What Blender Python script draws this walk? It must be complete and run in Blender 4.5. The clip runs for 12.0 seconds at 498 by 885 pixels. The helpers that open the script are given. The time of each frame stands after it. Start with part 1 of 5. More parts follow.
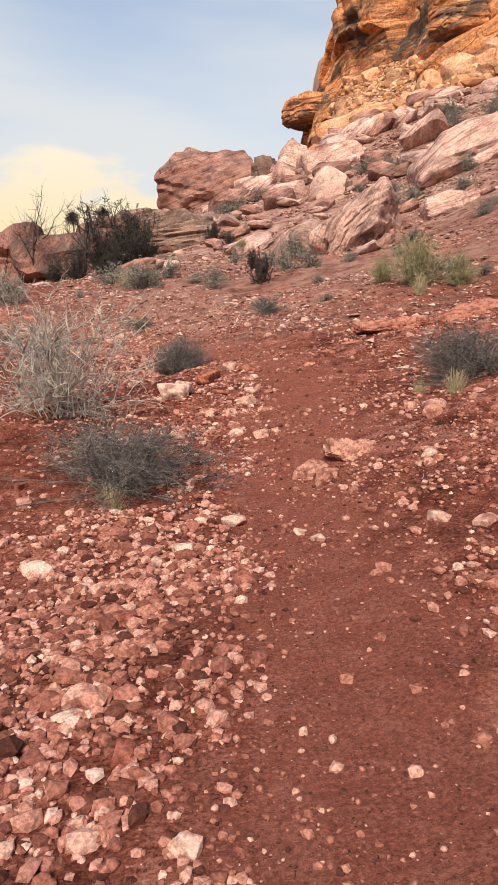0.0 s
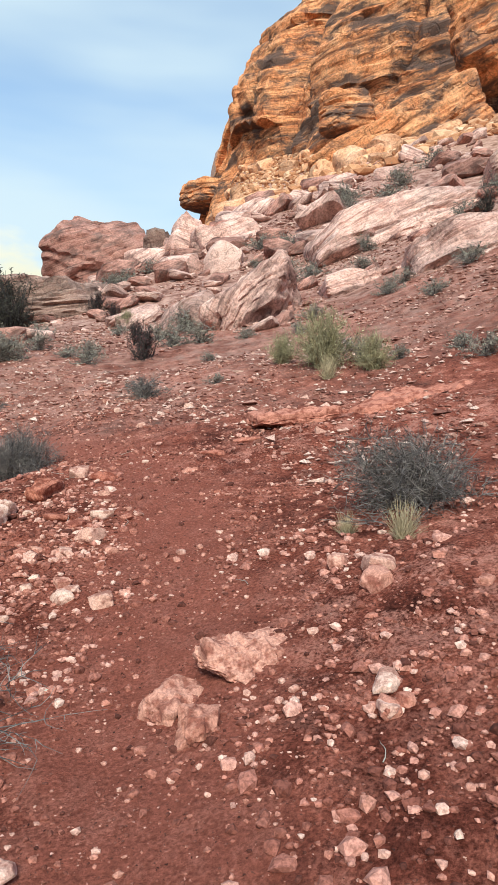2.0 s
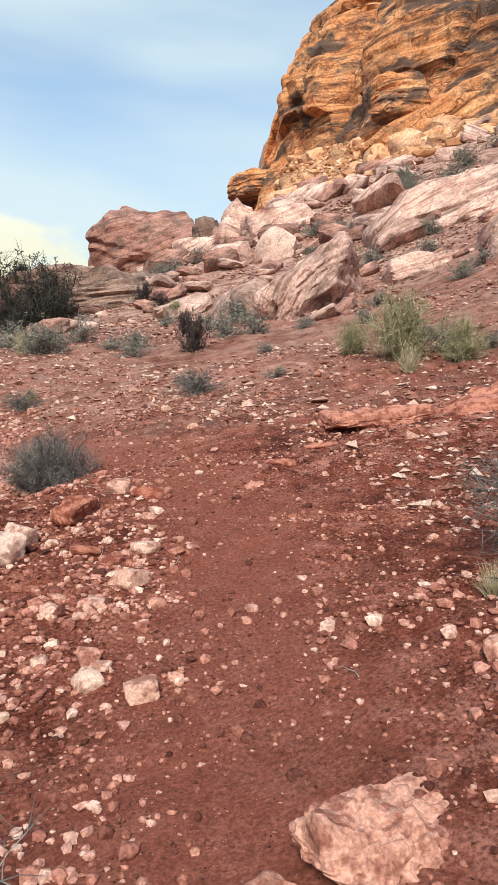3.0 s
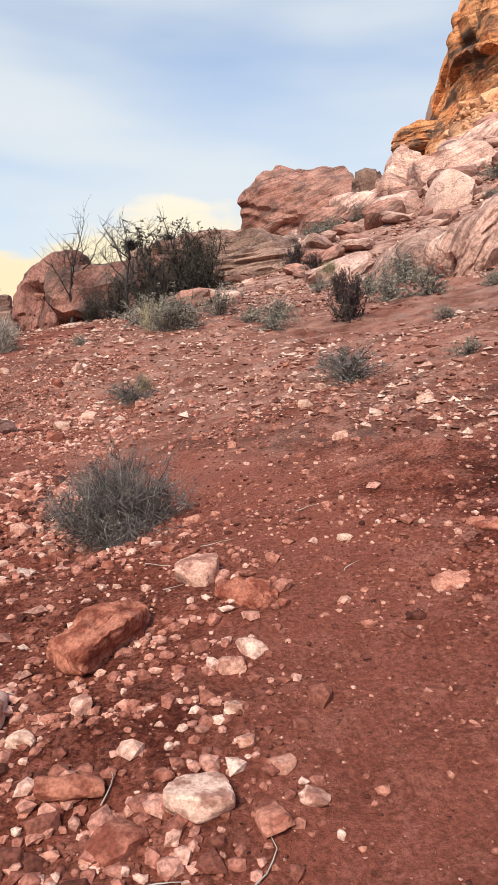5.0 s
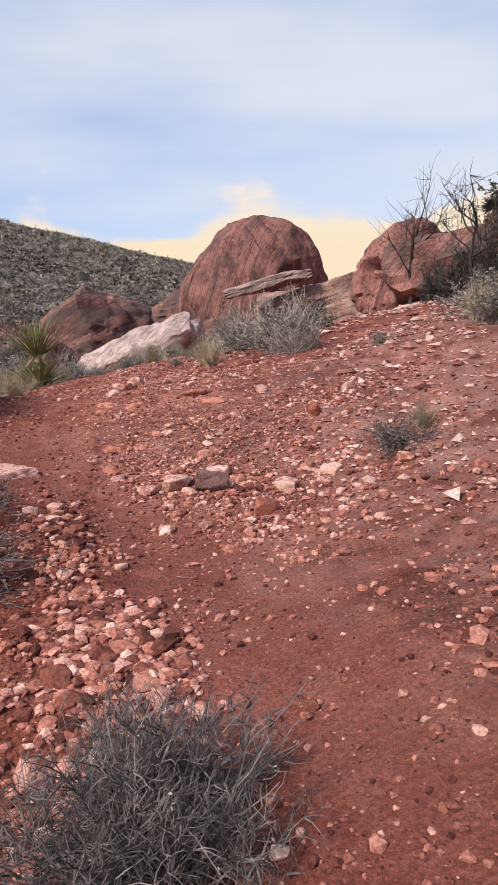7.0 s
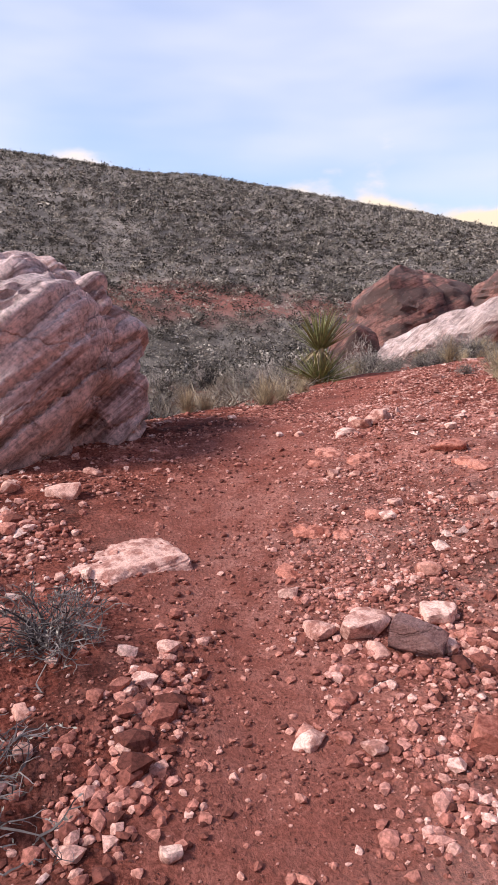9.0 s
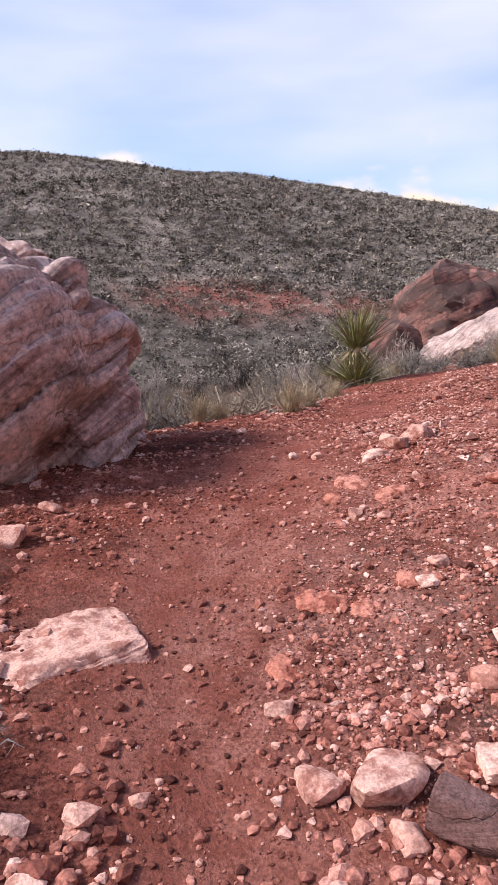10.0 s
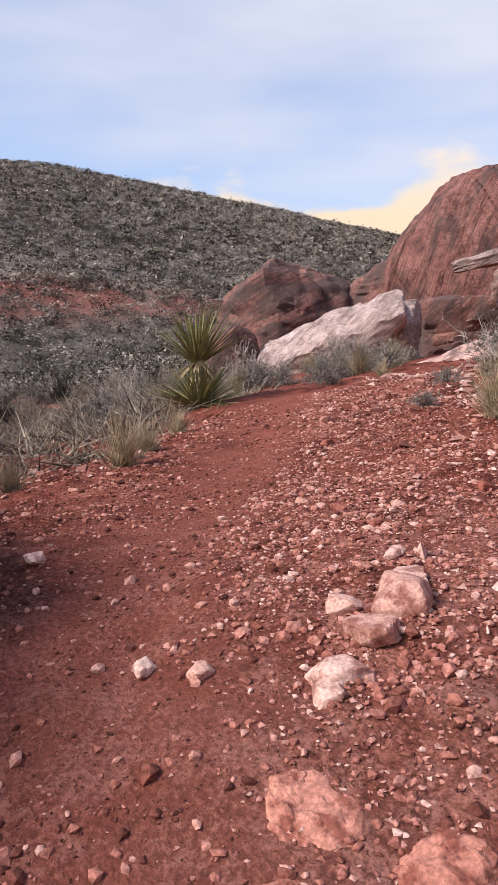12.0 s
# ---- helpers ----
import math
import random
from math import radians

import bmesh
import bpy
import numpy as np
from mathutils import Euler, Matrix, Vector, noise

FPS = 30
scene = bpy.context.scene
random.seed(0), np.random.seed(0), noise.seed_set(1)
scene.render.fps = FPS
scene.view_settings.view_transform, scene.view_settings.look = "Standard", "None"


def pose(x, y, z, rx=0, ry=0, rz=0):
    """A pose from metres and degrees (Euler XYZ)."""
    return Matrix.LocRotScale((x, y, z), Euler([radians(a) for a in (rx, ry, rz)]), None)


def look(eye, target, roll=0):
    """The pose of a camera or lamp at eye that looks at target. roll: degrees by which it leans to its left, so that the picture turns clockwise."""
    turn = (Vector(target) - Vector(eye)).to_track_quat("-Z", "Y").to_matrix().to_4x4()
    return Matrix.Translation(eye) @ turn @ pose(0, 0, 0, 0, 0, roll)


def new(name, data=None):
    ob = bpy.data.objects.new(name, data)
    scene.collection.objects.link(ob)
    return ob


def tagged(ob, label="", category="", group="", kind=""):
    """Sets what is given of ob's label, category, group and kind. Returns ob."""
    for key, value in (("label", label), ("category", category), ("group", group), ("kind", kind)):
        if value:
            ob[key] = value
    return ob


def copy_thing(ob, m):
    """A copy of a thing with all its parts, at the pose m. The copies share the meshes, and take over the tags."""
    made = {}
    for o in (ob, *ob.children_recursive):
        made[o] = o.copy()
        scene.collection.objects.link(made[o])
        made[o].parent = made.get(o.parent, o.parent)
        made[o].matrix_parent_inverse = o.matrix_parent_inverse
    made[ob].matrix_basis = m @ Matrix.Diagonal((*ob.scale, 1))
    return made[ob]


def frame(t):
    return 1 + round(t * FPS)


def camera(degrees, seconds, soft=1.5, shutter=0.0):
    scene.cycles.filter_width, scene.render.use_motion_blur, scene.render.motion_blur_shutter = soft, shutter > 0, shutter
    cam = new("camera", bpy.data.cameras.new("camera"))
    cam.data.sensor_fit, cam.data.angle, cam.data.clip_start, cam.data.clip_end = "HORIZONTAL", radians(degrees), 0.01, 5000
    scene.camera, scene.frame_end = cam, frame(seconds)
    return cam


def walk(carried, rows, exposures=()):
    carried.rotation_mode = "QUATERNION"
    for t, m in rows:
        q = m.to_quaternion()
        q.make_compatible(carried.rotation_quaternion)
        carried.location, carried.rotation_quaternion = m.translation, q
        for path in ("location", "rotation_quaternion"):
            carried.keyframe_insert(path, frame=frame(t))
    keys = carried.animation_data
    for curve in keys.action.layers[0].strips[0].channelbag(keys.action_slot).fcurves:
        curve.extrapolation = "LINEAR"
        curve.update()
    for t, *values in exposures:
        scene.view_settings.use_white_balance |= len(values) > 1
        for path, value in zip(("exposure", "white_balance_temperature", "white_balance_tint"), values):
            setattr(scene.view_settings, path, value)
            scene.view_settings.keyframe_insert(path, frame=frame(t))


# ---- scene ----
cam = camera(39.70, 12.0)
PATH = [
    (0, (0.000, 0.000, 1.680), (-0.000, 1.975, 1.365), -0.2),
    (0.5, (0.109, 0.628, 1.702), (0.243, 2.606, 1.440), 0.3),
    (1, (0.253, 1.202, 1.775), (0.494, 3.178, 1.583), 0.7),
    (1.5, (0.338, 1.725, 1.844), (0.634, 3.699, 1.714), 0.9),
    (2, (0.350, 2.258, 1.871), (0.645, 4.234, 1.770), 0.9),
    (2.5, (0.355, 2.863, 1.902), (0.591, 4.846, 1.799), 0.7),
    (2.7, (0.318, 3.130, 1.893), (0.522, 5.117, 1.783), 0.8),
    (4.3, (0.261, 5.013, 2.010), (0.211, 7.006, 1.851), 0.3),
    (4.5, (0.306, 5.262, 2.002), (0.196, 7.251, 1.828), -0.1),
    (4.8, (0.358, 5.658, 2.030), (0.138, 7.637, 1.839), -0.2),
    (5, (0.383, 5.906, 2.074), (0.081, 7.873, 1.867), -0.2),
    (5.5, (0.410, 6.570, 2.163), (-0.123, 8.483, 1.922), -0.3),
    (6, (0.450, 7.198, 2.297), (-0.329, 9.021, 2.032), -0.3),
    (6.5, (0.431, 7.905, 2.433), (-0.599, 9.596, 2.153), -0.6),
    (7, (0.324, 8.535, 2.539), (-0.929, 10.067, 2.250), -1.0),
    (7.5, (0.153, 9.064, 2.671), (-1.295, 10.410, 2.366), -1.7),
    (7.7, (0.044, 9.244, 2.714), (-1.465, 10.519, 2.396), -0.9),
    (9.3, (-0.979, 10.559, 2.937), (-2.802, 11.304, 2.588), -0.3),
    (9.5, (-1.164, 10.707, 2.909), (-2.999, 11.423, 2.560), -0.4),
    (10, (-1.687, 11.034, 2.888), (-3.525, 11.740, 2.535), -0.7),
    (10.5, (-2.248, 11.330, 2.909), (-4.060, 12.097, 2.549), -1.0),
    (10.6, (-2.361, 11.363, 2.919), (-4.161, 12.155, 2.554), -0.7),
    (11, (-2.882, 11.565, 2.911), (-4.638, 12.446, 2.541), -0.9),
    (11.5, (-3.498, 11.858, 2.960), (-5.182, 12.872, 2.589), -0.8),
    (12, (-4.153, 12.121, 3.005), (-5.754, 13.264, 2.644), -0.4),
]
walk(cam, [(t, look(eye, target, roll)) for t, eye, target, roll in PATH],
     exposures=[(0, 0.02, 7650, 9), (1, 0.14, 6300, -3), (2.5, 0.14, 6450, -5), (4.5, 0.10, 7200, 4), (5.5, 0.08, 7050, 9), (7.5, -0.02, 6750, 17), (9.5, 0.26, 6650, 20), (11, 0.22, 6800, 20), (12, 0.03, 6800, 18)])


# ---- world, sun, exposure ----
world = bpy.data.worlds.new("sky")
scene.world = world
world.use_nodes = True
SUN_EL, SUN_AZ = radians(43), radians(193)


def build_sky():
    nt = world.node_tree
    nt.nodes.clear()
    N, L = nt.nodes.new, nt.links.new
    out, bg = N("ShaderNodeOutputWorld"), N("ShaderNodeBackground")
    sky = N("ShaderNodeTexSky")
    sky.sky_type, sky.sun_disc = "NISHITA", False
    sky.sun_elevation, sky.sun_rotation = SUN_EL, SUN_AZ
    sky.air_density, sky.dust_density, sky.ozone_density = 1.0, 1.2, 1.5
    tc = N("ShaderNodeTexCoord")
    sep = N("ShaderNodeSeparateXYZ")
    L(tc.outputs["Generated"], sep.inputs[0])
    # high thin veil of cloud
    mp = N("ShaderNodeMapping")
    mp.inputs["Scale"].default_value = (1.0, 1.3, 5.0)
    L(tc.outputs["Generated"], mp.inputs["Vector"])
    n1 = N("ShaderNodeTexNoise")
    n1.inputs["Scale"].default_value, n1.inputs["Detail"].default_value, n1.inputs["Roughness"].default_value = 1.2, 4, 0.45
    L(mp.outputs[0], n1.inputs["Vector"])
    r1 = N("ShaderNodeMapRange")
    r1.interpolation_type = "SMOOTHSTEP"
    r1.inputs["From Min"].default_value, r1.inputs["From Max"].default_value = 0.32, 0.66
    r1.inputs["To Min"].default_value, r1.inputs["To Max"].default_value = 0.34, 0.95
    L(n1.outputs["Fac"], r1.inputs["Value"])
    # the veil thins out towards the zenith
    thin = N("ShaderNodeMapRange")
    thin.inputs["From Min"].default_value, thin.inputs["From Max"].default_value = 0.46, 0.85
    thin.inputs["To Min"].default_value, thin.inputs["To Max"].default_value = 1.0, 0.30
    L(sep.outputs["Z"], thin.inputs["Value"])
    cover = N("ShaderNodeMath")
    cover.operation = "MULTIPLY"
    L(r1.outputs[0], cover.inputs[0]), L(thin.outputs[0], cover.inputs[1])
    veil = N("ShaderNodeMix")
    veil.data_type = "RGBA"
    veil.inputs["B"].default_value = (7.2, 8.0, 9.2, 1)
    L(cover.outputs[0], veil.inputs["Factor"])
    haze = N("ShaderNodeMix")
    haze.data_type, haze.blend_type = "RGBA", "MULTIPLY"
    haze.inputs["Factor"].default_value, haze.inputs["B"].default_value = 1.0, (1.15, 1.58, 2.05, 1)
    L(sky.outputs[0], haze.inputs["A"])
    L(haze.outputs["Result"], veil.inputs["A"])
    # low warm cumulus above the horizon
    mp2 = N("ShaderNodeMapping")
    mp2.inputs["Scale"].default_value = (1.0, 1.0, 2.2)
    mp2.inputs["Location"].default_value = (0.3, 0.1, 0.0)
    L(tc.outputs["Generated"], mp2.inputs["Vector"])
    n2 = N("ShaderNodeTexNoise")
    n2.inputs["Scale"].default_value, n2.inputs["Detail"].default_value, n2.inputs["Roughness"].default_value = 4.4, 6, 0.5
    L(mp2.outputs[0], n2.inputs["Vector"])
    hi = N("ShaderNodeMapRange")
    hi.inputs["From Min"].default_value, hi.inputs["From Max"].default_value = 0.12, 0.29
    hi.inputs["To Min"].default_value, hi.inputs["To Max"].default_value = 0.26, -0.35
    L(sep.outputs["Z"], hi.inputs["Value"])
    add = N("ShaderNodeMath")
    L(n2.outputs["Fac"], add.inputs[0]), L(hi.outputs[0], add.inputs[1])
    r2 = N("ShaderNodeMapRange")
    r2.interpolation_type = "SMOOTHSTEP"
    r2.inputs["From Min"].default_value, r2.inputs["From Max"].default_value = 0.49, 0.61
    L(add.outputs[0], r2.inputs["Value"])
    cum = N("ShaderNodeMix")
    cum.data_type = "RGBA"
    tops = N("ShaderNodeMapRange")
    tops.inputs["From Min"].default_value, tops.inputs["From Max"].default_value = 0.13, 0.26
    L(sep.outputs["Z"], tops.inputs["Value"])
    tone = N("ShaderNodeMix")
    tone.data_type = "RGBA"
    tone.inputs["A"].default_value, tone.inputs["B"].default_value = (9.4, 8.2, 6.0, 1), (9.4, 9.1, 8.8, 1)
    L(tops.outputs[0], tone.inputs["Factor"])
    L(tone.outputs["Result"], cum.inputs["B"])
    L(r2.outputs[0], cum.inputs["Factor"])
    L(veil.outputs["Result"], cum.inputs["A"])
    L(cum.outputs["Result"], bg.inputs["Color"])
    bg.inputs["Strength"].default_value = 0.1
    L(bg.outputs[0], out.inputs["Surface"])


build_sky()
sun = new("sun", bpy.data.lights.new("sun", "SUN"))
sun.data.energy, sun.data.angle, sun.data.color = 4.5, radians(16), (1.0, 0.94, 0.86)
sun.matrix_world = look((40 * math.sin(SUN_AZ), 40 * math.cos(SUN_AZ), 60), (40 * math.sin(SUN_AZ) - math.sin(SUN_AZ) * math.cos(SUN_EL), 40 * math.cos(SUN_AZ) - math.cos(SUN_AZ) * math.cos(SUN_EL), 60 - math.sin(SUN_EL)))


# ---- noise and mesh helpers ----
def hashed(i, j, k, seed):
    h = (i * 374761393 + j * 668265263 + k * 2147483647 + seed * 144665) & 0xFFFFFFFF
    h = ((h ^ (h >> 13)) * 1274126177) & 0xFFFFFFFF
    h = ((h ^ (h >> 16)) * 2246822519) & 0xFFFFFFFF
    return ((h ^ (h >> 15)) & 0xFFFF) / 65535.0


def vnoise(p, seed=0):
    """Smooth value noise of points (n, 3), from -1 to 1."""
    f = np.floor(p)
    i = f.astype(np.int64)
    u = p - f
    u = u * u * u * (u * (u * 6 - 15) + 10)
    out = 0
    for a in (0, 1):
        for b in (0, 1):
            for c in (0, 1):
                w = (u[:, 0] if a else 1 - u[:, 0]) * (u[:, 1] if b else 1 - u[:, 1]) * (u[:, 2] if c else 1 - u[:, 2])
                out = out + w * hashed(i[:, 0] + a, i[:, 1] + b, i[:, 2] + c, seed)
    return out * 2 - 1


def fbm(p, octaves=4, seed=0, gain=0.5):
    out, amp = 0, 1.0
    for o in range(octaves):
        out = out + amp * vnoise(p * 2.0**o + 17.3 * o, seed + o)
        amp *= gain
    return out


def smooth(a, b, x):
    t = np.clip((np.asarray(x, float) - a) / (b - a), 0, 1)
    return t * t * (3 - 2 * t)


def mesh_np(name, V, F, mats, smooth_shade=True, index=None):
    """A mesh from arrays: V (n, 3), F (m, k)."""
    me = bpy.data.meshes.new(name)
    V, F = np.ascontiguousarray(V, np.float32), np.ascontiguousarray(F, np.int32)
    m, k = F.shape
    me.vertices.add(len(V))
    me.vertices.foreach_set("co", V.ravel())
    me.loops.add(m * k)
    me.loops.foreach_set("vertex_index", F.ravel())
    me.polygons.add(m)
    me.polygons.foreach_set("loop_start", np.arange(0, m * k, k, dtype=np.int32))
    me.polygons.foreach_set("use_smooth", np.full(m, smooth_shade))
    for mt in mats if isinstance(mats, (list, tuple)) else [mats]:
        me.materials.append(mt)
    if index is not None:
        me.polygons.foreach_set("material_index", np.ascontiguousarray(index, np.int32))
    me.update(calc_edges=True)
    return me


def part(name, me, parent, label="", m=None):
    ob = new(name, me)
    ob.parent = parent
    if m is not None:
        ob.matrix_basis = m
    if label:
        tagged(ob, label)
    return ob


ICO = {}


def ico(sub):
    if sub not in ICO:
        bm = bmesh.new()
        bmesh.ops.create_icosphere(bm, subdivisions=sub, radius=1)
        bm.verts.index_update()
        ICO[sub] = (np.array([v.co for v in bm.verts]), np.array([[v.index for v in f.verts] for f in bm.faces]))
        bm.free()
    return ICO[sub]


def rock_shape(dims, seed, sub=4, planes=9, box=0.0, edge=14, rough=0.05, grain=2.0, strata=0.0, thick=0.2, sdir=(0, 0, 1), grooves=(), cuts=(), chips=0.03, scoops=()):
    """A faceted stone of size dims. edge: how sharp its facets meet; box: how square it is; cuts: further facets (x, y, z, distance); chips: depth of broken relief; strata: depth of its bedding, every
    thick metres along sdir; grooves: cracks as (normal, offset, width, depth); scoops: hollows as (x, y, z, radius, depth)."""
    rnd = np.random.RandomState(seed)
    D, F = ico(sub)
    n = rnd.normal(size=(planes, 3))
    n /= np.linalg.norm(n, axis=1)[:, None]
    d = rnd.uniform(0.72, 1.0, planes)
    ax = np.concatenate([np.eye(3), -np.eye(3)])
    n = np.concatenate([n, ax])
    d = np.concatenate([d, np.full(6, 1.0 - 0.22 * box)])
    for *cn, cd in cuts:
        n = np.concatenate([n, [np.array(cn) / np.linalg.norm(cn)]])
        d = np.r_[d, cd]
    s = np.maximum(D @ n.T, 0) / d
    r = (s**edge).sum(1) ** (-1.0 / edge)
    V = D * r[:, None]
    V = V / (V.max(0) - V.min(0)) * np.array(dims)
    size = float(np.mean(dims))
    out = D / np.array(dims) * size
    out /= np.linalg.norm(out, axis=1)[:, None]
    push = rough * size * fbm(V / size * grain + seed * 3.7, 4, seed)
    ridged = 1 - np.abs(fbm(V / size * grain * 2.2 + 5.1, 4, seed + 31, 0.6))
    steps = vnoise(np.floor(V / size * 5 + 1.2 * fbm(V / size * 3, 3, seed + 33)[:, None]), seed + 35)
    push = push + chips * size * (0.9 * (ridged - 0.6) + 0.35 * steps)
    if strata:
        sd = np.array(sdir, float) / np.linalg.norm(sdir)
        h = (V @ sd) / thick + 0.5 * fbm(V / size * 1.8, 3, seed + 5)
        row = np.floor(h)
        f = h - row
        jut = vnoise(np.stack([row * 7.3, V[:, 0] / size * 2.2, V[:, 1] / size * 2.2], 1), seed + 7)
        push = push + strata * (0.75 * jut + 0.45 * (1 - f) - 0.9 * np.exp(-((f / 0.13) ** 2)) - 0.5 * np.exp(-(((1 - f) / 0.08) ** 2)))
    for gn, off, width, depth in grooves:
        gd = np.array(gn, float) / np.linalg.norm(gn)
        dist = V @ gd - off + 0.25 * width * 4 * fbm(V / size * 2.5, 3, seed + 21)
        push = push - depth * np.exp(-((dist / width) ** 2))
    for *sc, rad, depth in scoops:
        far = np.linalg.norm(V / np.array(dims) * 2 - np.array(sc), axis=1) + 0.12 * fbm(V / size * 2.2, 3, seed + 23)
        push = push - depth * (1 - smooth(rad * 0.72, rad, far))
    V = V + out * push[:, None]
    return V, F


def crisp(me, degrees=32):
    """Lets facets meet in hard edges."""
    me.set_sharp_from_angle(angle=radians(degrees))
    return me


def rock(name, loc, dims, mat, label, category="rock", rot=(0, 0, 0), group="", **kw):
    V, F = rock_shape(dims, **kw)
    ob = new(name, crisp(mesh_np(name, V, F, mat)))
    ob.matrix_world = pose(*loc, *rot)
    return tagged(ob, label, category, group)


# ---- materials ----
def nodes_of(name):
    m = bpy.data.materials.new(name)
    m.use_nodes = True
    return m, m.node_tree.nodes, m.node_tree.links, m.node_tree.nodes["Principled BSDF"]


def ramp(N, stops):
    r = N.new("ShaderNodeValToRGB")
    e = r.color_ramp.elements
    while len(e) < len(stops):
        e.new(0.5)
    for el, (p, c) in zip(e, stops):
        el.position, el.color = p, (*c, 1)
    return r


def noise_node(N, L, vec, scale, detail=5, rough=0.55, distort=0.0):
    n = N.new("ShaderNodeTexNoise")
    n.inputs["Scale"].default_value, n.inputs["Detail"].default_value = scale, detail
    n.inputs["Roughness"].default_value, n.inputs["Distortion"].default_value = rough, distort
    L.new(vec, n.inputs["Vector"])
    return n.outputs["Fac"]


def mixed(N, L, fac, a, b, blend="MIX"):
    m = N.new("ShaderNodeMix")
    m.data_type, m.blend_type = "RGBA", blend
    for key, v in (("Factor", fac), ("A", a), ("B", b)):
        if isinstance(v, (int, float)):
            m.inputs[key].default_value = v
        elif isinstance(v, tuple):
            m.inputs[key].default_value = (*v, 1)
        else:
            L.new(v, m.inputs[key])
    return m.outputs["Result"]


def bumped(N, L, bsdf, height, strength, distance):
    b = N.new("ShaderNodeBump")
    b.inputs["Strength"].default_value, b.inputs["Distance"].default_value = strength, distance
    L.new(height, b.inputs["Height"])
    L.new(b.outputs[0], bsdf.inputs["Normal"])


def stone_mat(name, light, mid, dark, scale=1.0, bands=0.0, tilt=(0, 0, 0), varnish=0.0, lichen=0.0, vary=0.25, bump=0.02, coat=0.50):
    """Weathered sandstone: mottled colour, bedding streaks, fine cracks, desert varnish and lichen specks."""
    m, N, T, b = nodes_of(name)
    tc = N.new("ShaderNodeTexCoord")
    mp = N.new("ShaderNodeMapping")
    mp.inputs["Rotation"].default_value = [radians(a) for a in tilt]
    T.new(tc.outputs["Object"], mp.inputs["Vector"])
    v = mp.outputs[0]

    def stretched(sx, sz):
        st = N.new("ShaderNodeMapping")
        st.inputs["Scale"].default_value = (sx, sx, sz)
        T.new(v, st.inputs["Vector"])
        return st.outputs[0]

    big = noise_node(N, T, v, 1.6 * scale, 12, 0.72, 0.3)
    base = ramp(N, [(0.30, dark), (0.46, mid), (0.66, light)])
    T.new(big, base.inputs[0])
    col = base.outputs[0]
    bn = noise_node(N, T, stretched(0.16, 2.6), 2.2 * scale, 12, 0.70, 0.5)
    br = ramp(N, [(0.36, (0.26, 0.21, 0.21)), (0.45, (0.86, 0.83, 0.82)), (0.52, (1.22, 1.2, 1.18)), (0.60, (0.72, 0.58, 0.54)), (0.68, (0.4, 0.32, 0.31))])
    T.new(bn, br.inputs[0])
    col = mixed(N, T, bands, col, br.outputs[0], "MULTIPLY")
    fine = noise_node(N, T, v, 20 * scale, 10, 0.8)
    fr = ramp(N, [(0.38, (0.36, 0.33, 0.33)), (0.5, (0.98, 0.97, 0.96)), (0.62, (1.35, 1.32, 1.3))])
    T.new(fine, fr.inputs[0])
    col = mixed(N, T, 0.85, col, fr.outputs[0], "MULTIPLY")
    vo = N.new("ShaderNodeTexVoronoi")
    vo.feature = "DISTANCE_TO_EDGE"
    vo.inputs["Scale"].default_value = 1.1 * scale
    wob = N.new("ShaderNodeVectorMath")
    wob.operation = "MULTIPLY_ADD"
    wn = N.new("ShaderNodeTexNoise")
    wn.inputs["Scale"].default_value, wn.inputs["Detail"].default_value = 2.4 * scale, 6
    T.new(v, wn.inputs["Vector"])
    T.new(wn.outputs["Color"], wob.inputs[0])
    wob.inputs[1].default_value = (0.9 / scale, 0.9 / scale, 0.9 / scale)
    T.new(stretched(0.32, 1.0), wob.inputs[2])
    T.new(wob.outputs[0], vo.inputs["Vector"])
    ck = ramp(N, [(0.0, (0.22, 0.19, 0.19)), (0.035, (1, 1, 1))])
    T.new(vo.outputs["Distance"], ck.inputs[0])
    col = mixed(N, T, 0.45, col, ck.outputs[0], "MULTIPLY")
    if varnish:
        vn = noise_node(N, T, stretched(0.55, 1.5), 1.0 * scale, 12, 0.74, 0.5)
        vr = ramp(N, [(coat, (0, 0, 0)), (coat + 0.09, (varnish, varnish, varnish))])
        T.new(vn, vr.inputs[0])
        col = mixed(N, T, vr.outputs[0], col, (0.085, 0.060, 0.055))
    if lichen:
        ln = noise_node(N, T, v, 11 * scale, 6, 0.7)
        lr = ramp(N, [(0.58, (0, 0, 0)), (0.63, (lichen, lichen, lichen))])
        T.new(ln, lr.inputs[0])
        col = mixed(N, T, lr.outputs[0], col, (0.36, 0.34, 0.27))
    if vary:
        oi = N.new("ShaderNodeObjectInfo")
        hs = N.new("ShaderNodeMapRange")
        hs.inputs["To Min"].default_value, hs.inputs["To Max"].default_value = 1 - vary, 1 + vary
        T.new(oi.outputs["Random"], hs.inputs["Value"])
        cb = N.new("ShaderNodeCombineColor")
        for i in range(3):
            T.new(hs.outputs[0], cb.inputs[i])
        col = mixed(N, T, 1.0, col, cb.outputs[0], "MULTIPLY")
    T.new(col, b.inputs["Base Color"])
    b.inputs["Roughness"].default_value, b.inputs["Specular IOR Level"].default_value = 0.9, 0.2
    hgt = mixed(N, T, 0.4, mixed(N, T, 0.55, big, bn), fine)
    hgt = mixed(N, T, 0.6, hgt, ck.outputs[0], "MULTIPLY")
    bumped(N, T, b, hgt, 1.0, bump * 2.2 / max(scale, 0.3) if scale < 1 else bump * 2.2)
    return m


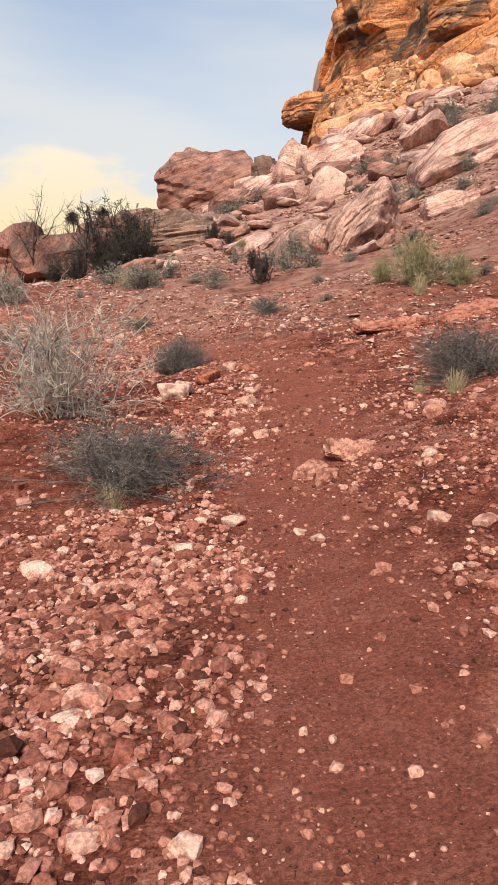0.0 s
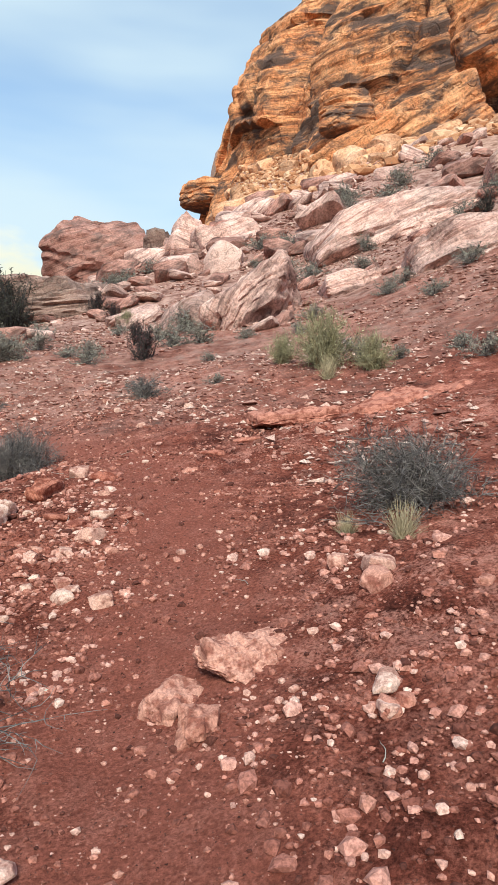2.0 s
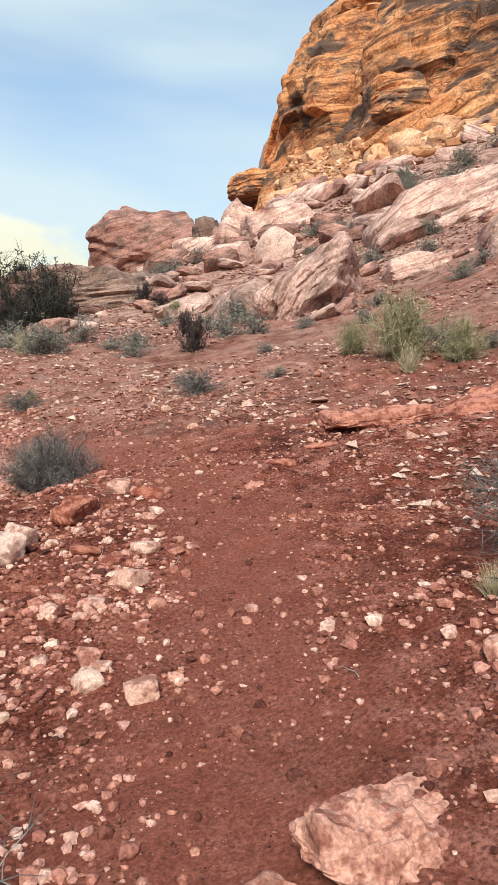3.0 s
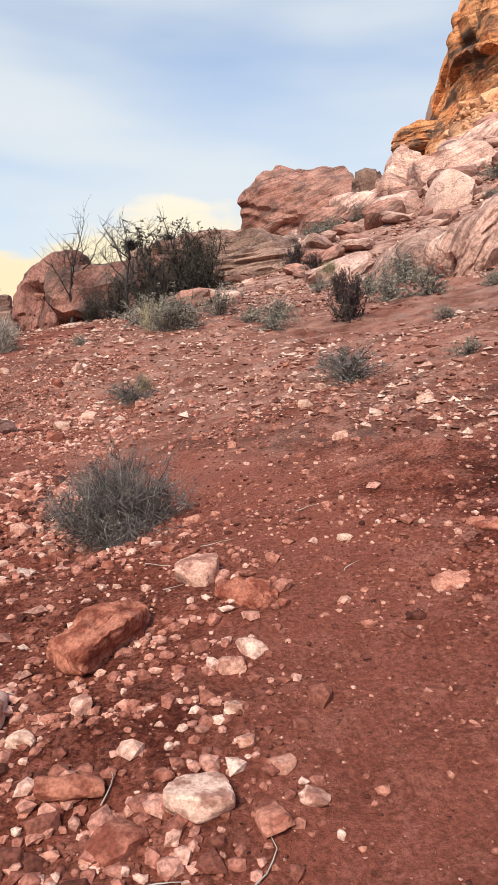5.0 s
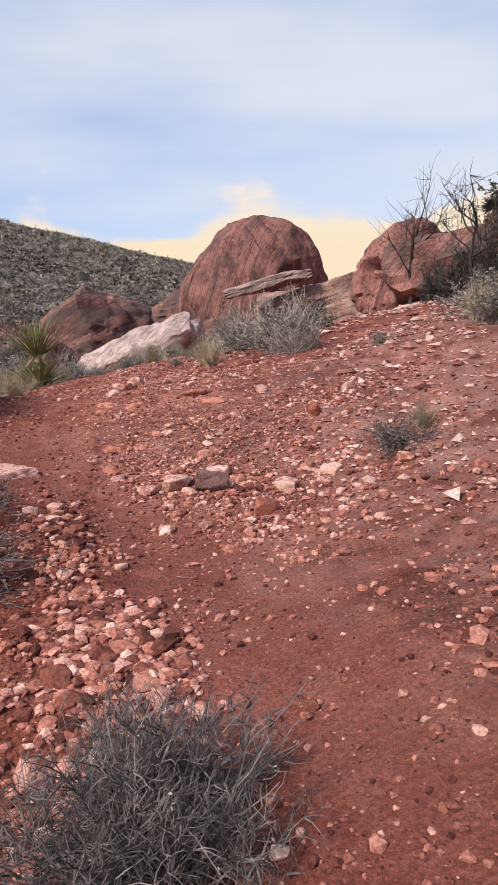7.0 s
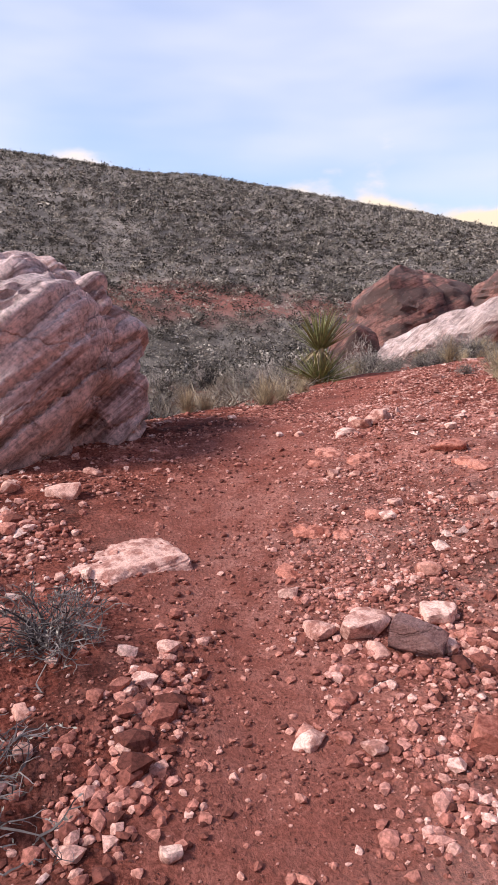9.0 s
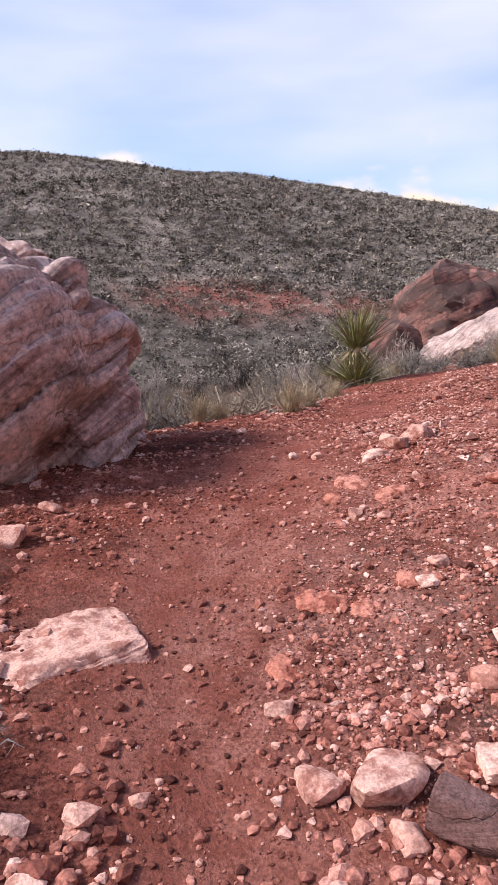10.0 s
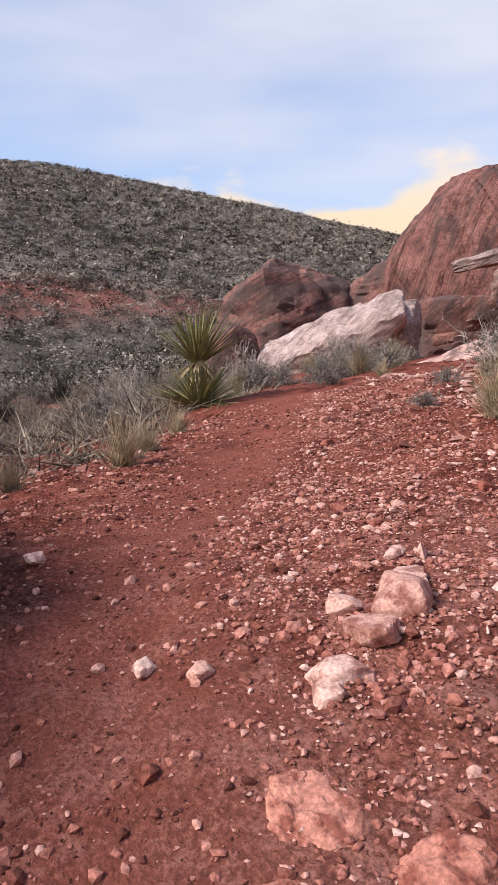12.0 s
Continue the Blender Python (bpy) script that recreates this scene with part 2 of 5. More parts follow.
def pebble_mat(name, stops):
    m, N, T, b = nodes_of(name)
    gi = N.new("ShaderNodeNewGeometry")
    r = ramp(N, stops)
    T.new(gi.outputs["Random Per Island"], r.inputs[0])
    fine = noise_node(N, T, gi.outputs["Position"], 60, 5, 0.7)
    fr = ramp(N, [(0.40, (0.50, 0.45, 0.43)), (0.60, (1.2, 1.18, 1.16))])
    T.new(fine, fr.inputs[0])
    T.new(mixed(N, T, 0.85, r.outputs[0], fr.outputs[0], "MULTIPLY"), b.inputs["Base Color"])
    b.inputs["Roughness"].default_value, b.inputs["Specular IOR Level"].default_value = 0.92, 0.2
    bumped(N, T, b, fine, 0.6, 0.006)
    return m


def loose_stone_mat(name, stops):
    m, N, T, b = nodes_of(name)
    oi, tc = N.new("ShaderNodeObjectInfo"), N.new("ShaderNodeTexCoord")
    r = ramp(N, stops)
    T.new(oi.outputs["Random"], r.inputs[0])
    gi = N.new("ShaderNodeNewGeometry")
    big = noise_node(N, T, gi.outputs["Position"], 14, 4, 0.6)
    br = ramp(N, [(0.40, (0.50, 0.34, 0.31)), (0.54, (1.08, 1.05, 1.02))])
    T.new(big, br.inputs[0])
    fine = noise_node(N, T, gi.outputs["Position"], 90, 5, 0.7)
    fr = ramp(N, [(0.40, (0.60, 0.56, 0.54)), (0.60, (1.15, 1.13, 1.12))])
    T.new(fine, fr.inputs[0])
    c = mixed(N, T, 0.9, r.outputs[0], br.outputs[0], "MULTIPLY")
    T.new(mixed(N, T, 0.8, c, fr.outputs[0], "MULTIPLY"), b.inputs["Base Color"])
    b.inputs["Roughness"].default_value, b.inputs["Specular IOR Level"].default_value = 0.9, 0.2
    bumped(N, T, b, mixed(N, T, 0.5, big, fine), 0.7, 0.008)
    return m


def plant_mat(name, a, c, rough=0.85):
    m, N, T, b = nodes_of(name)
    gi = N.new("ShaderNodeNewGeometry")
    r = ramp(N, [(0.0, a), (1.0, c)])
    T.new(gi.outputs["Random Per Island"], r.inputs[0])
    n = noise_node(N, T, gi.outputs["Position"], 9, 3, 0.6)
    nr = ramp(N, [(0.40, (0.55, 0.55, 0.55)), (0.60, (1.25, 1.25, 1.2))])
    T.new(n, nr.inputs[0])
    T.new(mixed(N, T, 0.8, r.outputs[0], nr.outputs[0], "MULTIPLY"), b.inputs["Base Color"])
    b.inputs["Roughness"].default_value, b.inputs["Specular IOR Level"].default_value = rough, 0.2
    return m


def ground_mat():
    """Red desert soil; a smoother trodden trail; orange scree below the cliff; grey-tan soil of the far hill with red bare patches."""
    m, N, T, b = nodes_of("red_soil")
    gi = N.new("ShaderNodeNewGeometry")
    p = gi.outputs["Position"]
    big = noise_node(N, T, p, 0.7, 5, 0.6)
    med = noise_node(N, T, p, 5.0, 6, 0.65)
    fine = noise_node(N, T, p, 55, 6, 0.75)
    r = ramp(N, [(0.37, (0.050, 0.013, 0.009)), (0.46, (0.145, 0.038, 0.025)), (0.55, (0.255, 0.077, 0.052)), (0.64, (0.46, 0.183, 0.136))])
    T.new(mixed(N, T, 0.55, big, med), r.inputs[0])
    fr = ramp(N, [(0.39, (0.38, 0.32, 0.30)), (0.49, (0.92, 0.90, 0.90)), (0.61, (1.55, 1.55, 1.55))])
    T.new(fine, fr.inputs[0])
    col = mixed(N, T, 0.9, r.outputs[0], fr.outputs[0], "MULTIPLY")
    at = N.new("ShaderNodeAttribute")
    at.attribute_name = "trail"
    # salmon mask: bedrock crust, plus sunlight on the right bank put into the colour
    cr = N.new("ShaderNodeAttribute")
    cr.attribute_name = "crust_and_lit"
    cn = ramp(N, [(0.49, (0, 0, 0)), (0.57, (0.8, 0.8, 0.8))])
    T.new(mixed(N, T, 0.35, noise_node(N, T, p, 5.5, 8, 0.7), fine), cn.inputs[0])
    cm = mixed(N, T, 1.0, cn.outputs[0], cr.outputs["Color"], "MULTIPLY")
    col = mixed(N, T, at.outputs["Fac"], col, mixed(N, T, 0.5, mixed(N, T, med, (0.175, 0.049, 0.034), (0.345, 0.112, 0.079)), fr.outputs[0], "MULTIPLY"))
    col = mixed(N, T, cm, col, mixed(N, T, 0.4, (0.46, 0.205, 0.16), fr.outputs[0], "MULTIPLY"))
    a2 = N.new("ShaderNodeAttribute")
    a2.attribute_name = "scree"
    col = mixed(N, T, a2.outputs["Fac"], col, mixed(N, T, med, (0.42, 0.19, 0.085), (0.60, 0.34, 0.20)))
    ledge = N.new("ShaderNodeAttribute")
    ledge.attribute_name = "ledge"
    broken = ramp(N, [(0.36, (0.13, 0.062, 0.050)), (0.48, (0.33, 0.185, 0.150)), (0.60, (0.54, 0.35, 0.295))])
    T.new(noise_node(N, T, p, 2.6, 8, 0.72), broken.inputs[0])
    col = mixed(N, T, ledge.outputs["Fac"], col, broken.outputs[0])
    a3 = N.new("ShaderNodeAttribute")
    a3.attribute_name = "hill"
    hs = ramp(N, [(0.40, (0.085, 0.074, 0.066)), (0.5, (0.14, 0.122, 0.108)), (0.62, (0.23, 0.198, 0.172))])
    hm = noise_node(N, T, p, 0.12, 6, 0.65)
    T.new(hm, hs.inputs[0])
    bare = N.new("ShaderNodeAttribute")
    bare.attribute_name = "bare"
    hc = mixed(N, T, bare.outputs["Fac"], hs.outputs[0], (0.26, 0.098, 0.076))
    col = mixed(N, T, a3.outputs["Fac"], col, hc)
    T.new(col, b.inputs["Base Color"])
    b.inputs["Roughness"].default_value, b.inputs["Specular IOR Level"].default_value = 0.95, 0.1
    bumped(N, T, b, mixed(N, T, 0.6, med, fine), 1.0, 0.035)
    return m


M_SOIL = ground_mat()
M_PEBBLE = pebble_mat("pebbles", [(0.0, (0.075, 0.023, 0.017)), (0.40, (0.25, 0.087, 0.064)), (0.8, (0.47, 0.20, 0.15)), (1.0, (0.66, 0.39, 0.32))])
M_RUBBLE = pebble_mat("rubble", [(0.0, (0.20, 0.068, 0.05)), (0.4, (0.42, 0.17, 0.13)), (0.8, (0.58, 0.30, 0.245)), (1.0, (0.74, 0.50, 0.425))])
M_SLOPESTONE = pebble_mat("slope_pebbles", [(0.0, (0.12, 0.045, 0.036)), (0.35, (0.34, 0.155, 0.12)), (0.7, (0.54, 0.32, 0.265)), (1.0, (0.72, 0.53, 0.46))])
M_CRUMB = pebble_mat("soil_crumbs", [(0.0, (0.05, 0.018, 0.014)), (0.5, (0.22, 0.082, 0.062)), (0.88, (0.42, 0.18, 0.14)), (1.0, (0.62, 0.36, 0.30))])
M_SCREE = pebble_mat("scree_rubble", [(0.0, (0.36, 0.15, 0.075)), (0.5, (0.60, 0.31, 0.17)), (1.0, (0.78, 0.52, 0.35))])
M_STONE = loose_stone_mat("loose_stone", [(0.0, (0.30, 0.10, 0.072)), (0.3, (0.47, 0.21, 0.16)), (0.65, (0.60, 0.34, 0.275)), (1.0, (0.72, 0.52, 0.44))])
M_BLEACHED = loose_stone_mat("bleached_stone", [(0.0, (0.54, 0.31, 0.255)), (0.5, (0.66, 0.43, 0.365)), (1.0, (0.76, 0.56, 0.485))])
M_REDSTONE = loose_stone_mat("red_layered_stone", [(0.0, (0.34, 0.115, 0.08)), (1.0, (0.42, 0.17, 0.12))])
M_BEDROCK = loose_stone_mat("pink_bedrock", [(0.0, (0.44, 0.205, 0.155)), (1.0, (0.56, 0.30, 0.24))])
M_CRUST = loose_stone_mat("salmon_bedrock_crust", [(0.0, (0.42, 0.165, 0.12)), (1.0, (0.54, 0.255, 0.195))])
M_PINK = stone_mat("pink_sandstone", (0.48, 0.265, 0.22), (0.35, 0.175, 0.145), (0.15, 0.078, 0.068), 0.9, 0.85, (0, 20, 0), 0.65, 0.2)
M_REDROCK = stone_mat("red_sandstone", (0.40, 0.205, 0.175), (0.265, 0.122, 0.105), (0.10, 0.052, 0.048), 0.9, 0.95, (0, 74, 0), 0.72, 0.15, coat=0.49)
M_PALE = stone_mat("pale_sandstone", (0.78, 0.57, 0.50), (0.66, 0.43, 0.37), (0.42, 0.25, 0.21), 1.4, 0.3, (0, 20, 0), 0.1, 0.04, 0.12)
M_GREYPINK = stone_mat("greyish_pink_sandstone", (0.70, 0.48, 0.425), (0.54, 0.34, 0.295), (0.24, 0.135, 0.118), 1.0, 0.95, (0, 12, 0), 0.4, 0.2)
M_STRIATED = stone_mat("striated_mauve_sandstone", (0.82, 0.68, 0.665), (0.66, 0.52, 0.505), (0.24, 0.17, 0.167), 1.0, 1.0, (-40, 20, 0), 0.38, 0.2, 0.0, 0.045, coat=0.52)
M_WEATHERED = stone_mat("weathered_grey_sandstone", (0.52, 0.425, 0.395), (0.38, 0.29, 0.265), (0.17, 0.12, 0.11), 1.3, 0.75, (0, 20, 0), 0.45, 0.35)
M_BROWN = stone_mat("brown_varnished_sandstone", (0.33, 0.17, 0.138), (0.185, 0.095, 0.083), (0.07, 0.042, 0.040), 0.9, 0.95, (0, 40, 0), 0.85, 0.2, coat=0.45)
M_MAUVE = stone_mat("mauve_stone", (0.44, 0.28, 0.26), (0.30, 0.17, 0.155), (0.15, 0.08, 0.075), 5.0, 0.5, (0, 30, 0), 0.0, 0.0, 0.0)
M_OUTCROP = stone_mat("grey_brown_outcrop", (0.37, 0.25, 0.21), (0.25, 0.155, 0.13), (0.11, 0.068, 0.06), 1.0, 0.85, (0, 8, 0), 0.5, 0.25)
M_CLIFF = stone_mat("orange_cliff_sandstone", (0.82, 0.44, 0.24), (0.72, 0.305, 0.14), (0.30, 0.12, 0.065), 0.2, 0.95, (0, 3, 0), 0.92, 0.0, 0.0, 0.07, coat=0.475)
M_TALUS = stone_mat("tan_orange_sandstone", (0.66, 0.42, 0.29), (0.56, 0.29, 0.165), (0.33, 0.145, 0.085), 0.5, 0.5, (0, 5, 0), 0.25, 0.0, 0.35)
M_DEADTWIG = plant_mat("grey_dead_twigs", (0.050, 0.042, 0.043), (0.26, 0.222, 0.212))
M_PALETWIG = plant_mat("bleached_twigs", (0.26, 0.22, 0.20), (0.50, 0.44, 0.40))
M_DARKTWIG = plant_mat("charred_dark_twigs", (0.022, 0.019, 0.020), (0.075, 0.064, 0.062))
M_SAGE = plant_mat("grey_green_sage_leaves", (0.145, 0.132, 0.110), (0.40, 0.37, 0.315))
M_OLIVE = plant_mat("olive_leaves", (0.155, 0.135, 0.078), (0.42, 0.365, 0.225))
M_DARKLEAF = plant_mat("dark_scrub_leaves", (0.030, 0.028, 0.022), (0.078, 0.070, 0.054))
M_MAROON = plant_mat("maroon_scrub_leaves", (0.055, 0.024, 0.026), (0.135, 0.062, 0.062))
M_STRAW = plant_mat("straw_grass", (0.25, 0.19, 0.115), (0.50, 0.41, 0.28))
M_YUCCA = plant_mat("yucca_blades", (0.07, 0.085, 0.030), (0.34, 0.33, 0.15), 0.5)
M_YUCCADRY = plant_mat("dry_yucca_blades", (0.22, 0.17, 0.10), (0.42, 0.34, 0.22))
M_BRUSH = plant_mat("dry_brush", (0.10, 0.080, 0.060), (0.40, 0.335, 0.265))


def scrub_mat():
    """Scrub whose bushes differ from one another in tone."""
    m, N, T, b = nodes_of("far_scrub")
    at, gi = N.new("ShaderNodeAttribute"), N.new("ShaderNodeNewGeometry")
    at.attribute_name = "tone"
    r = ramp(N, [(0.0, (0.030, 0.027, 0.023)), (0.45, (0.115, 0.100, 0.084)), (0.8, (0.33, 0.295, 0.25)), (1.0, (0.52, 0.465, 0.39))])
    T.new(at.outputs["Fac"], r.inputs[0])
    sr = ramp(N, [(0.0, (0.6, 0.6, 0.6)), (1.0, (1.3, 1.3, 1.3))])
    T.new(gi.outputs["Random Per Island"], sr.inputs[0])
    T.new(mixed(N, T, 1.0, r.outputs[0], sr.outputs[0], "MULTIPLY"), b.inputs["Base Color"])
    b.inputs["Roughness"].default_value, b.inputs["Specular IOR Level"].default_value = 0.9, 0.1
    return m


M_HILLSHRUB = scrub_mat()

# ---- the ground ----
# Heights of the ground every 2 m: x from -12 to 4, rows of y from -2 to 16.
NEAR = [
    [-1.76, -1.63, -1.42, -1.13, -0.78, -0.39, -0.03, 0.29, 0.65],  # y = -2
    [-1.57, -1.44, -1.24, -0.94, -0.60, -0.19, 0.18, 0.46, 0.82],  # y = 0
    [-1.28, -1.12, -0.93, -0.60, -0.26, 0.12, 0.35, 0.65, 1.07],  # y = 2
    [-0.89, -0.64, -0.37, -0.10, 0.14, 0.34, 0.46, 0.98, 1.40],  # y = 4
    [-0.42, -0.06, 0.28, 0.50, 0.60, 0.65, 0.72, 1.25, 1.70],  # y = 6
    [0.05, 0.53, 0.95, 1.14, 1.08, 0.95, 1.16, 1.35, 1.88],  # y = 8
    [0.54, 1.06, 1.55, 1.70, 1.50, 1.26, 1.49, 1.84, 2.22],  # y = 10
    [0.93, 1.39, 1.79, 1.86, 1.56, 1.44, 1.91, 2.38, 2.75],  # y = 12
    [1.26, 1.65, 1.84, 2.09, 2.06, 2.00, 2.29, 2.70, 3.19],  # y = 14
    [1.47, 1.85, 2.02, 2.25, 2.35, 2.33, 2.55, 2.95, 3.57],  # y = 16
]
# Heights every 8 m: x from -44 to 20, rows of y from -8 to 56.
FAR = [
    [-3.3, -2.7, -2.1, -2.1, -2.1, -1.0, 0.3, 1.9, 4.1],  # y = -8
    [-2.6, -2.1, -1.8, -1.8, -1.6, -0.6, 0.8, 2.9, 5.2],  # y = 0
    [-2.0, -1.5, -1.2, -1.0, 0.0, 1.1, 1.9, 4.8, 7.3],  # y = 8
    [-1.6, -1.0, -0.6, 0.0, 1.5, 2.4, 3.6, 7.3, 10.2],  # y = 16
    [-0.9, -0.3, 0.2, 1.2, 2.4, 4.0, 5.8, 9.5, 12.6],  # y = 24
    [-0.4, 0.5, 1.0, 1.5, 2.9, 6.0, 9.2, 12.5, 15.0],  # y = 32
    [-0.6, 0.2, 0.6, 0.7, 2.2, 7.2, 11.6, 15.2, 18.0],  # y = 40
    [-1.3, -0.8, -0.4, 0.3, 2.5, 7.1, 12.3, 16.8, 20.5],  # y = 48
    [-2.1, -1.6, -1.0, 0.2, 2.9, 7.5, 12.8, 17.7, 21.9],  # y = 56
]
# The trodden line of the trail.
TRAIL = np.array([(0.3, -3), (0.35, 2), (0.30, 4.9), (0.44, 5.8), (0.55, 6.9), (0.5, 8.0), (0.25, 8.7), (-0.1, 9.45), (-0.65, 10.2), (-1.5, 10.85), (-2.2, 11.2), (-3.1, 11.45), (-3.9, 11.65), (-4.7, 12.0), (-5.4, 12.6), (-6.5, 13.2), (-8.0, 14.5), (-9.2, 15.8), (-12.0, 18.5)])


def cubic(grid, x, y, x0, y0, step):
    g = np.array(grid, float)
    ny, nx = g.shape
    fx, fy = np.clip((x - x0) / step, 0, nx - 1), np.clip((y - y0) / step, 0, ny - 1)
    i, j = np.minimum(np.floor(fx).astype(int), nx - 2), np.minimum(np.floor(fy).astype(int), ny - 2)
    u, v = fx - i, fy - j

    def w(t):
        return [(-t + 2 * t**2 - t**3) / 2, (2 - 5 * t**2 + 3 * t**3) / 2, (t + 4 * t**2 - 3 * t**3) / 2, (t**3 - t**2) / 2]

    out = 0
    for b, wv in enumerate(w(v)):
        for a, wu in enumerate(w(u)):
            out = out + wu * wv * g[np.clip(j + b - 1, 0, ny - 1), np.clip(i + a - 1, 0, nx - 1)]
    return out


def trail_distance(x, y):
    best = np.full(np.shape(x), 1e9)
    for (ax, ay), (bx, by) in zip(TRAIL, TRAIL[1:]):
        t = np.clip(((x - ax) * (bx - ax) + (y - ay) * (by - ay)) / ((bx - ax) ** 2 + (by - ay) ** 2), 0, 1)
        best = np.minimum(best, np.hypot(x - ax - t * (bx - ax), y - ay - t * (by - ay)))
    return best


def hill_part(x, y):
    """How far up the far hill a place lies (0 to 1), and the height of its crest in that direction."""
    dx, dy = x + 2.0, y - 11.0
    r, az = np.hypot(dx, dy), np.degrees(np.arctan2(-dx, dy))
    crest = np.interp(az, [-180, 0, 20, 33, 43, 50, 58, 68, 79, 88, 110, 150, 180], [0, 0, 1.8, 4.8, 8.0, 9.3, 10.4, 11.6, 12.2, 12.6, 12.3, 3, 0])
    s = np.clip((r - 44) / 176.0, 0, 1)
    return 1 - (1 - s) ** 1.45, 2.6 + 220 * np.tan(np.radians(crest)), r


def ground_z(x, y, detail=True):
    x, y = np.asarray(x, float), np.asarray(y, float)
    far = cubic(FAR, x, y, -44, -8, 8)
    near = cubic(NEAR, x, y, -12, -2, 2)
    w = smooth(-12, -9.5, x) * (1 - smooth(2.2, 4, x)) * smooth(-2, 0, y) * (1 - smooth(13.5, 16, y))
    z = far * (1 - w) + near * w
    up = smooth(0, 9, x - 0.07 * (y - 30))
    z = z + np.maximum(y - 56, 0) * 0.36 * up * (y < 400) - np.maximum(y - 56, 0) * 0.03 * (1 - up)
    z = z + np.maximum(x - 20, 0) * 0.32 * smooth(10, 40, y) * (x < 200)
    z = np.minimum(z, 95)
    p, top, r = hill_part(x, y)
    lift = p * np.maximum(top - 3.2, 0)
    q = np.stack([x, y, 0 * x], -1).reshape(-1, 3)
    z = z + lift * (1 + 0.03 * fbm(q / 30, 3, 77).reshape(x.shape)) - np.maximum(r - 230, 0) * 0.02 * (z < 60)
    z = z - 0.17 * np.exp(-(((x + 1.2) / 0.7) ** 2) - (((y - 9.55) / 0.6) ** 2))
    if detail:
        d = trail_distance(x, y)
        z = z - 0.035 * np.exp(-((d / 0.35) ** 2))
        rough = 0.45 + 0.55 * smooth(0.3, 1.1, d)
        z = z + (0.030 * fbm(q / 0.9, 3, 3) + 0.024 * fbm(q / 0.19, 3, 8)).reshape(x.shape) * rough
        z = z + 0.10 * smooth(3, 10, r - 4) * fbm(q / 2.6, 3, 12).reshape(x.shape) * (1 - smooth(60, 120, r))
    return z


def gz(x, y):
    return float(ground_z(np.array([x]), np.array([y]))[0])


def graded(lo, hi, fine, a, b, grow):
    """Coordinates from a to b, every fine metres between lo and hi and ever wider beyond."""
    mid = list(np.arange(lo, hi + 1e-6, fine))
    for end, sign in ((b, 1), (a, -1)):
        v, s = (mid[-1] if sign > 0 else mid[0]), fine
        while (v < end) if sign > 0 else (v > end):
            s *= grow
            v += sign * s
            mid.append(v) if sign > 0 else mid.insert(0, v)
    return np.array(mid)


def build_ground():
    xs = graded(-9.5, 3.2, 0.055, -3000, 3000, 1.06)
    ys = graded(-0.5, 15.5, 0.055, -3000, 3000, 1.06)
    gx, gy = np.meshgrid(xs, ys)
    z = ground_z(gx, gy)
    nx, ny = len(xs), len(ys)
    i = np.arange(nx * ny).reshape(ny, nx)
    F = np.stack([i[:-1, :-1], i[:-1, 1:], i[1:, 1:], i[1:, :-1]], -1).reshape(-1, 4)
    V = np.stack([gx, gy, z], -1).reshape(-1, 3)
    me = mesh_np("ground", V, F, M_SOIL)
    x, y = V[:, 0], V[:, 1]
    q = np.stack([x, y, 0 * x], -1)
    d = trail_distance(x, y)
    p, top, r = hill_part(x, y)
    az = np.degrees(np.arctan2(-(x + 2), y - 11))
    hill = smooth(24, 46, r + 6 * fbm(q / 8, 3, 31)) * smooth(24, 34, az)
    hill = np.maximum(hill, smooth(120, 200, r) * (z.ravel() < 60))
    scree = smooth(9.5, 15, V[:, 2] + 1.5 * fbm(q / 5, 3, 41)) * smooth(-2, 4, x) * (1 - smooth(300, 500, r))
    bare = smooth(0.15, 0.5, np.exp(-((((x + 55) * 0.50 + (y - 34) * 0.87) / 13) ** 2) - (((x + 54) * 0.87 - (y - 34) * 0.50) / 4.5) ** 2) * (0.75 + 0.6 * fbm(q / 2.5, 4, 57))) * 0.85
    ledge = smooth(17, 22.5, y + 0.25 * x + 1.6 * fbm(q / 3, 3, 45)) * smooth(-8, -3, x) * (1 - smooth(300, 500, r)) * 0.8
    ledge = np.maximum(ledge, 0.42 * smooth(9.5, 14, y + 0.8 * fbm(q / 1.5, 3, 47)) * smooth(-7, -2, x) * (1 - smooth(30, 60, r)))
    crust_and_lit = 0.22 + 0 * x
    # (0.7, 10.9) and (1.2, 12.6) paint the sunlit bank brighter; others mark bedrock
    for cx, cy, rad in ((-4.6, 13.2, 1.5), (-5.8, 14.2, 1.4), (-3.2, 12.6, 0.9), (1.6, 5.2, 0.8), (2.3, 9.4, 1.3), (3.4, 8.6, 1.2), (-3.8, 12.4, 0.8), (1.2, 8.7, 0.6), (-4.2, 13.4, 1.2), (0.7, 10.9, 1.2), (1.2, 12.6, 1.6), (-0.6, 13.4, 1.2), (-3.8, 12.2, 0.8), (-4.1, 12.1, 0.55), (-4.7, 12.7, 0.5)):
        crust_and_lit = np.maximum(crust_and_lit, np.exp(-(((x - cx) ** 2 + (y - cy) ** 2) / rad**2)))
    for name, val in (("trail", smooth(0.75, 0.2, d + 0.2 * fbm(q / 0.5, 3, 61)) * (1 - smooth(16, 20, r))), ("crust_and_lit", crust_and_lit), ("scree", scree), ("ledge", ledge), ("hill", hill), ("bare", bare)):
        at = me.attributes.new(name, "FLOAT", "POINT")
        at.data.foreach_set("value", np.ascontiguousarray(np.clip(val, 0, 1), np.float32))
    return tagged(new("ground", me), "red stony desert soil with a trodden trail", "ground", kind="structure")


build_ground()


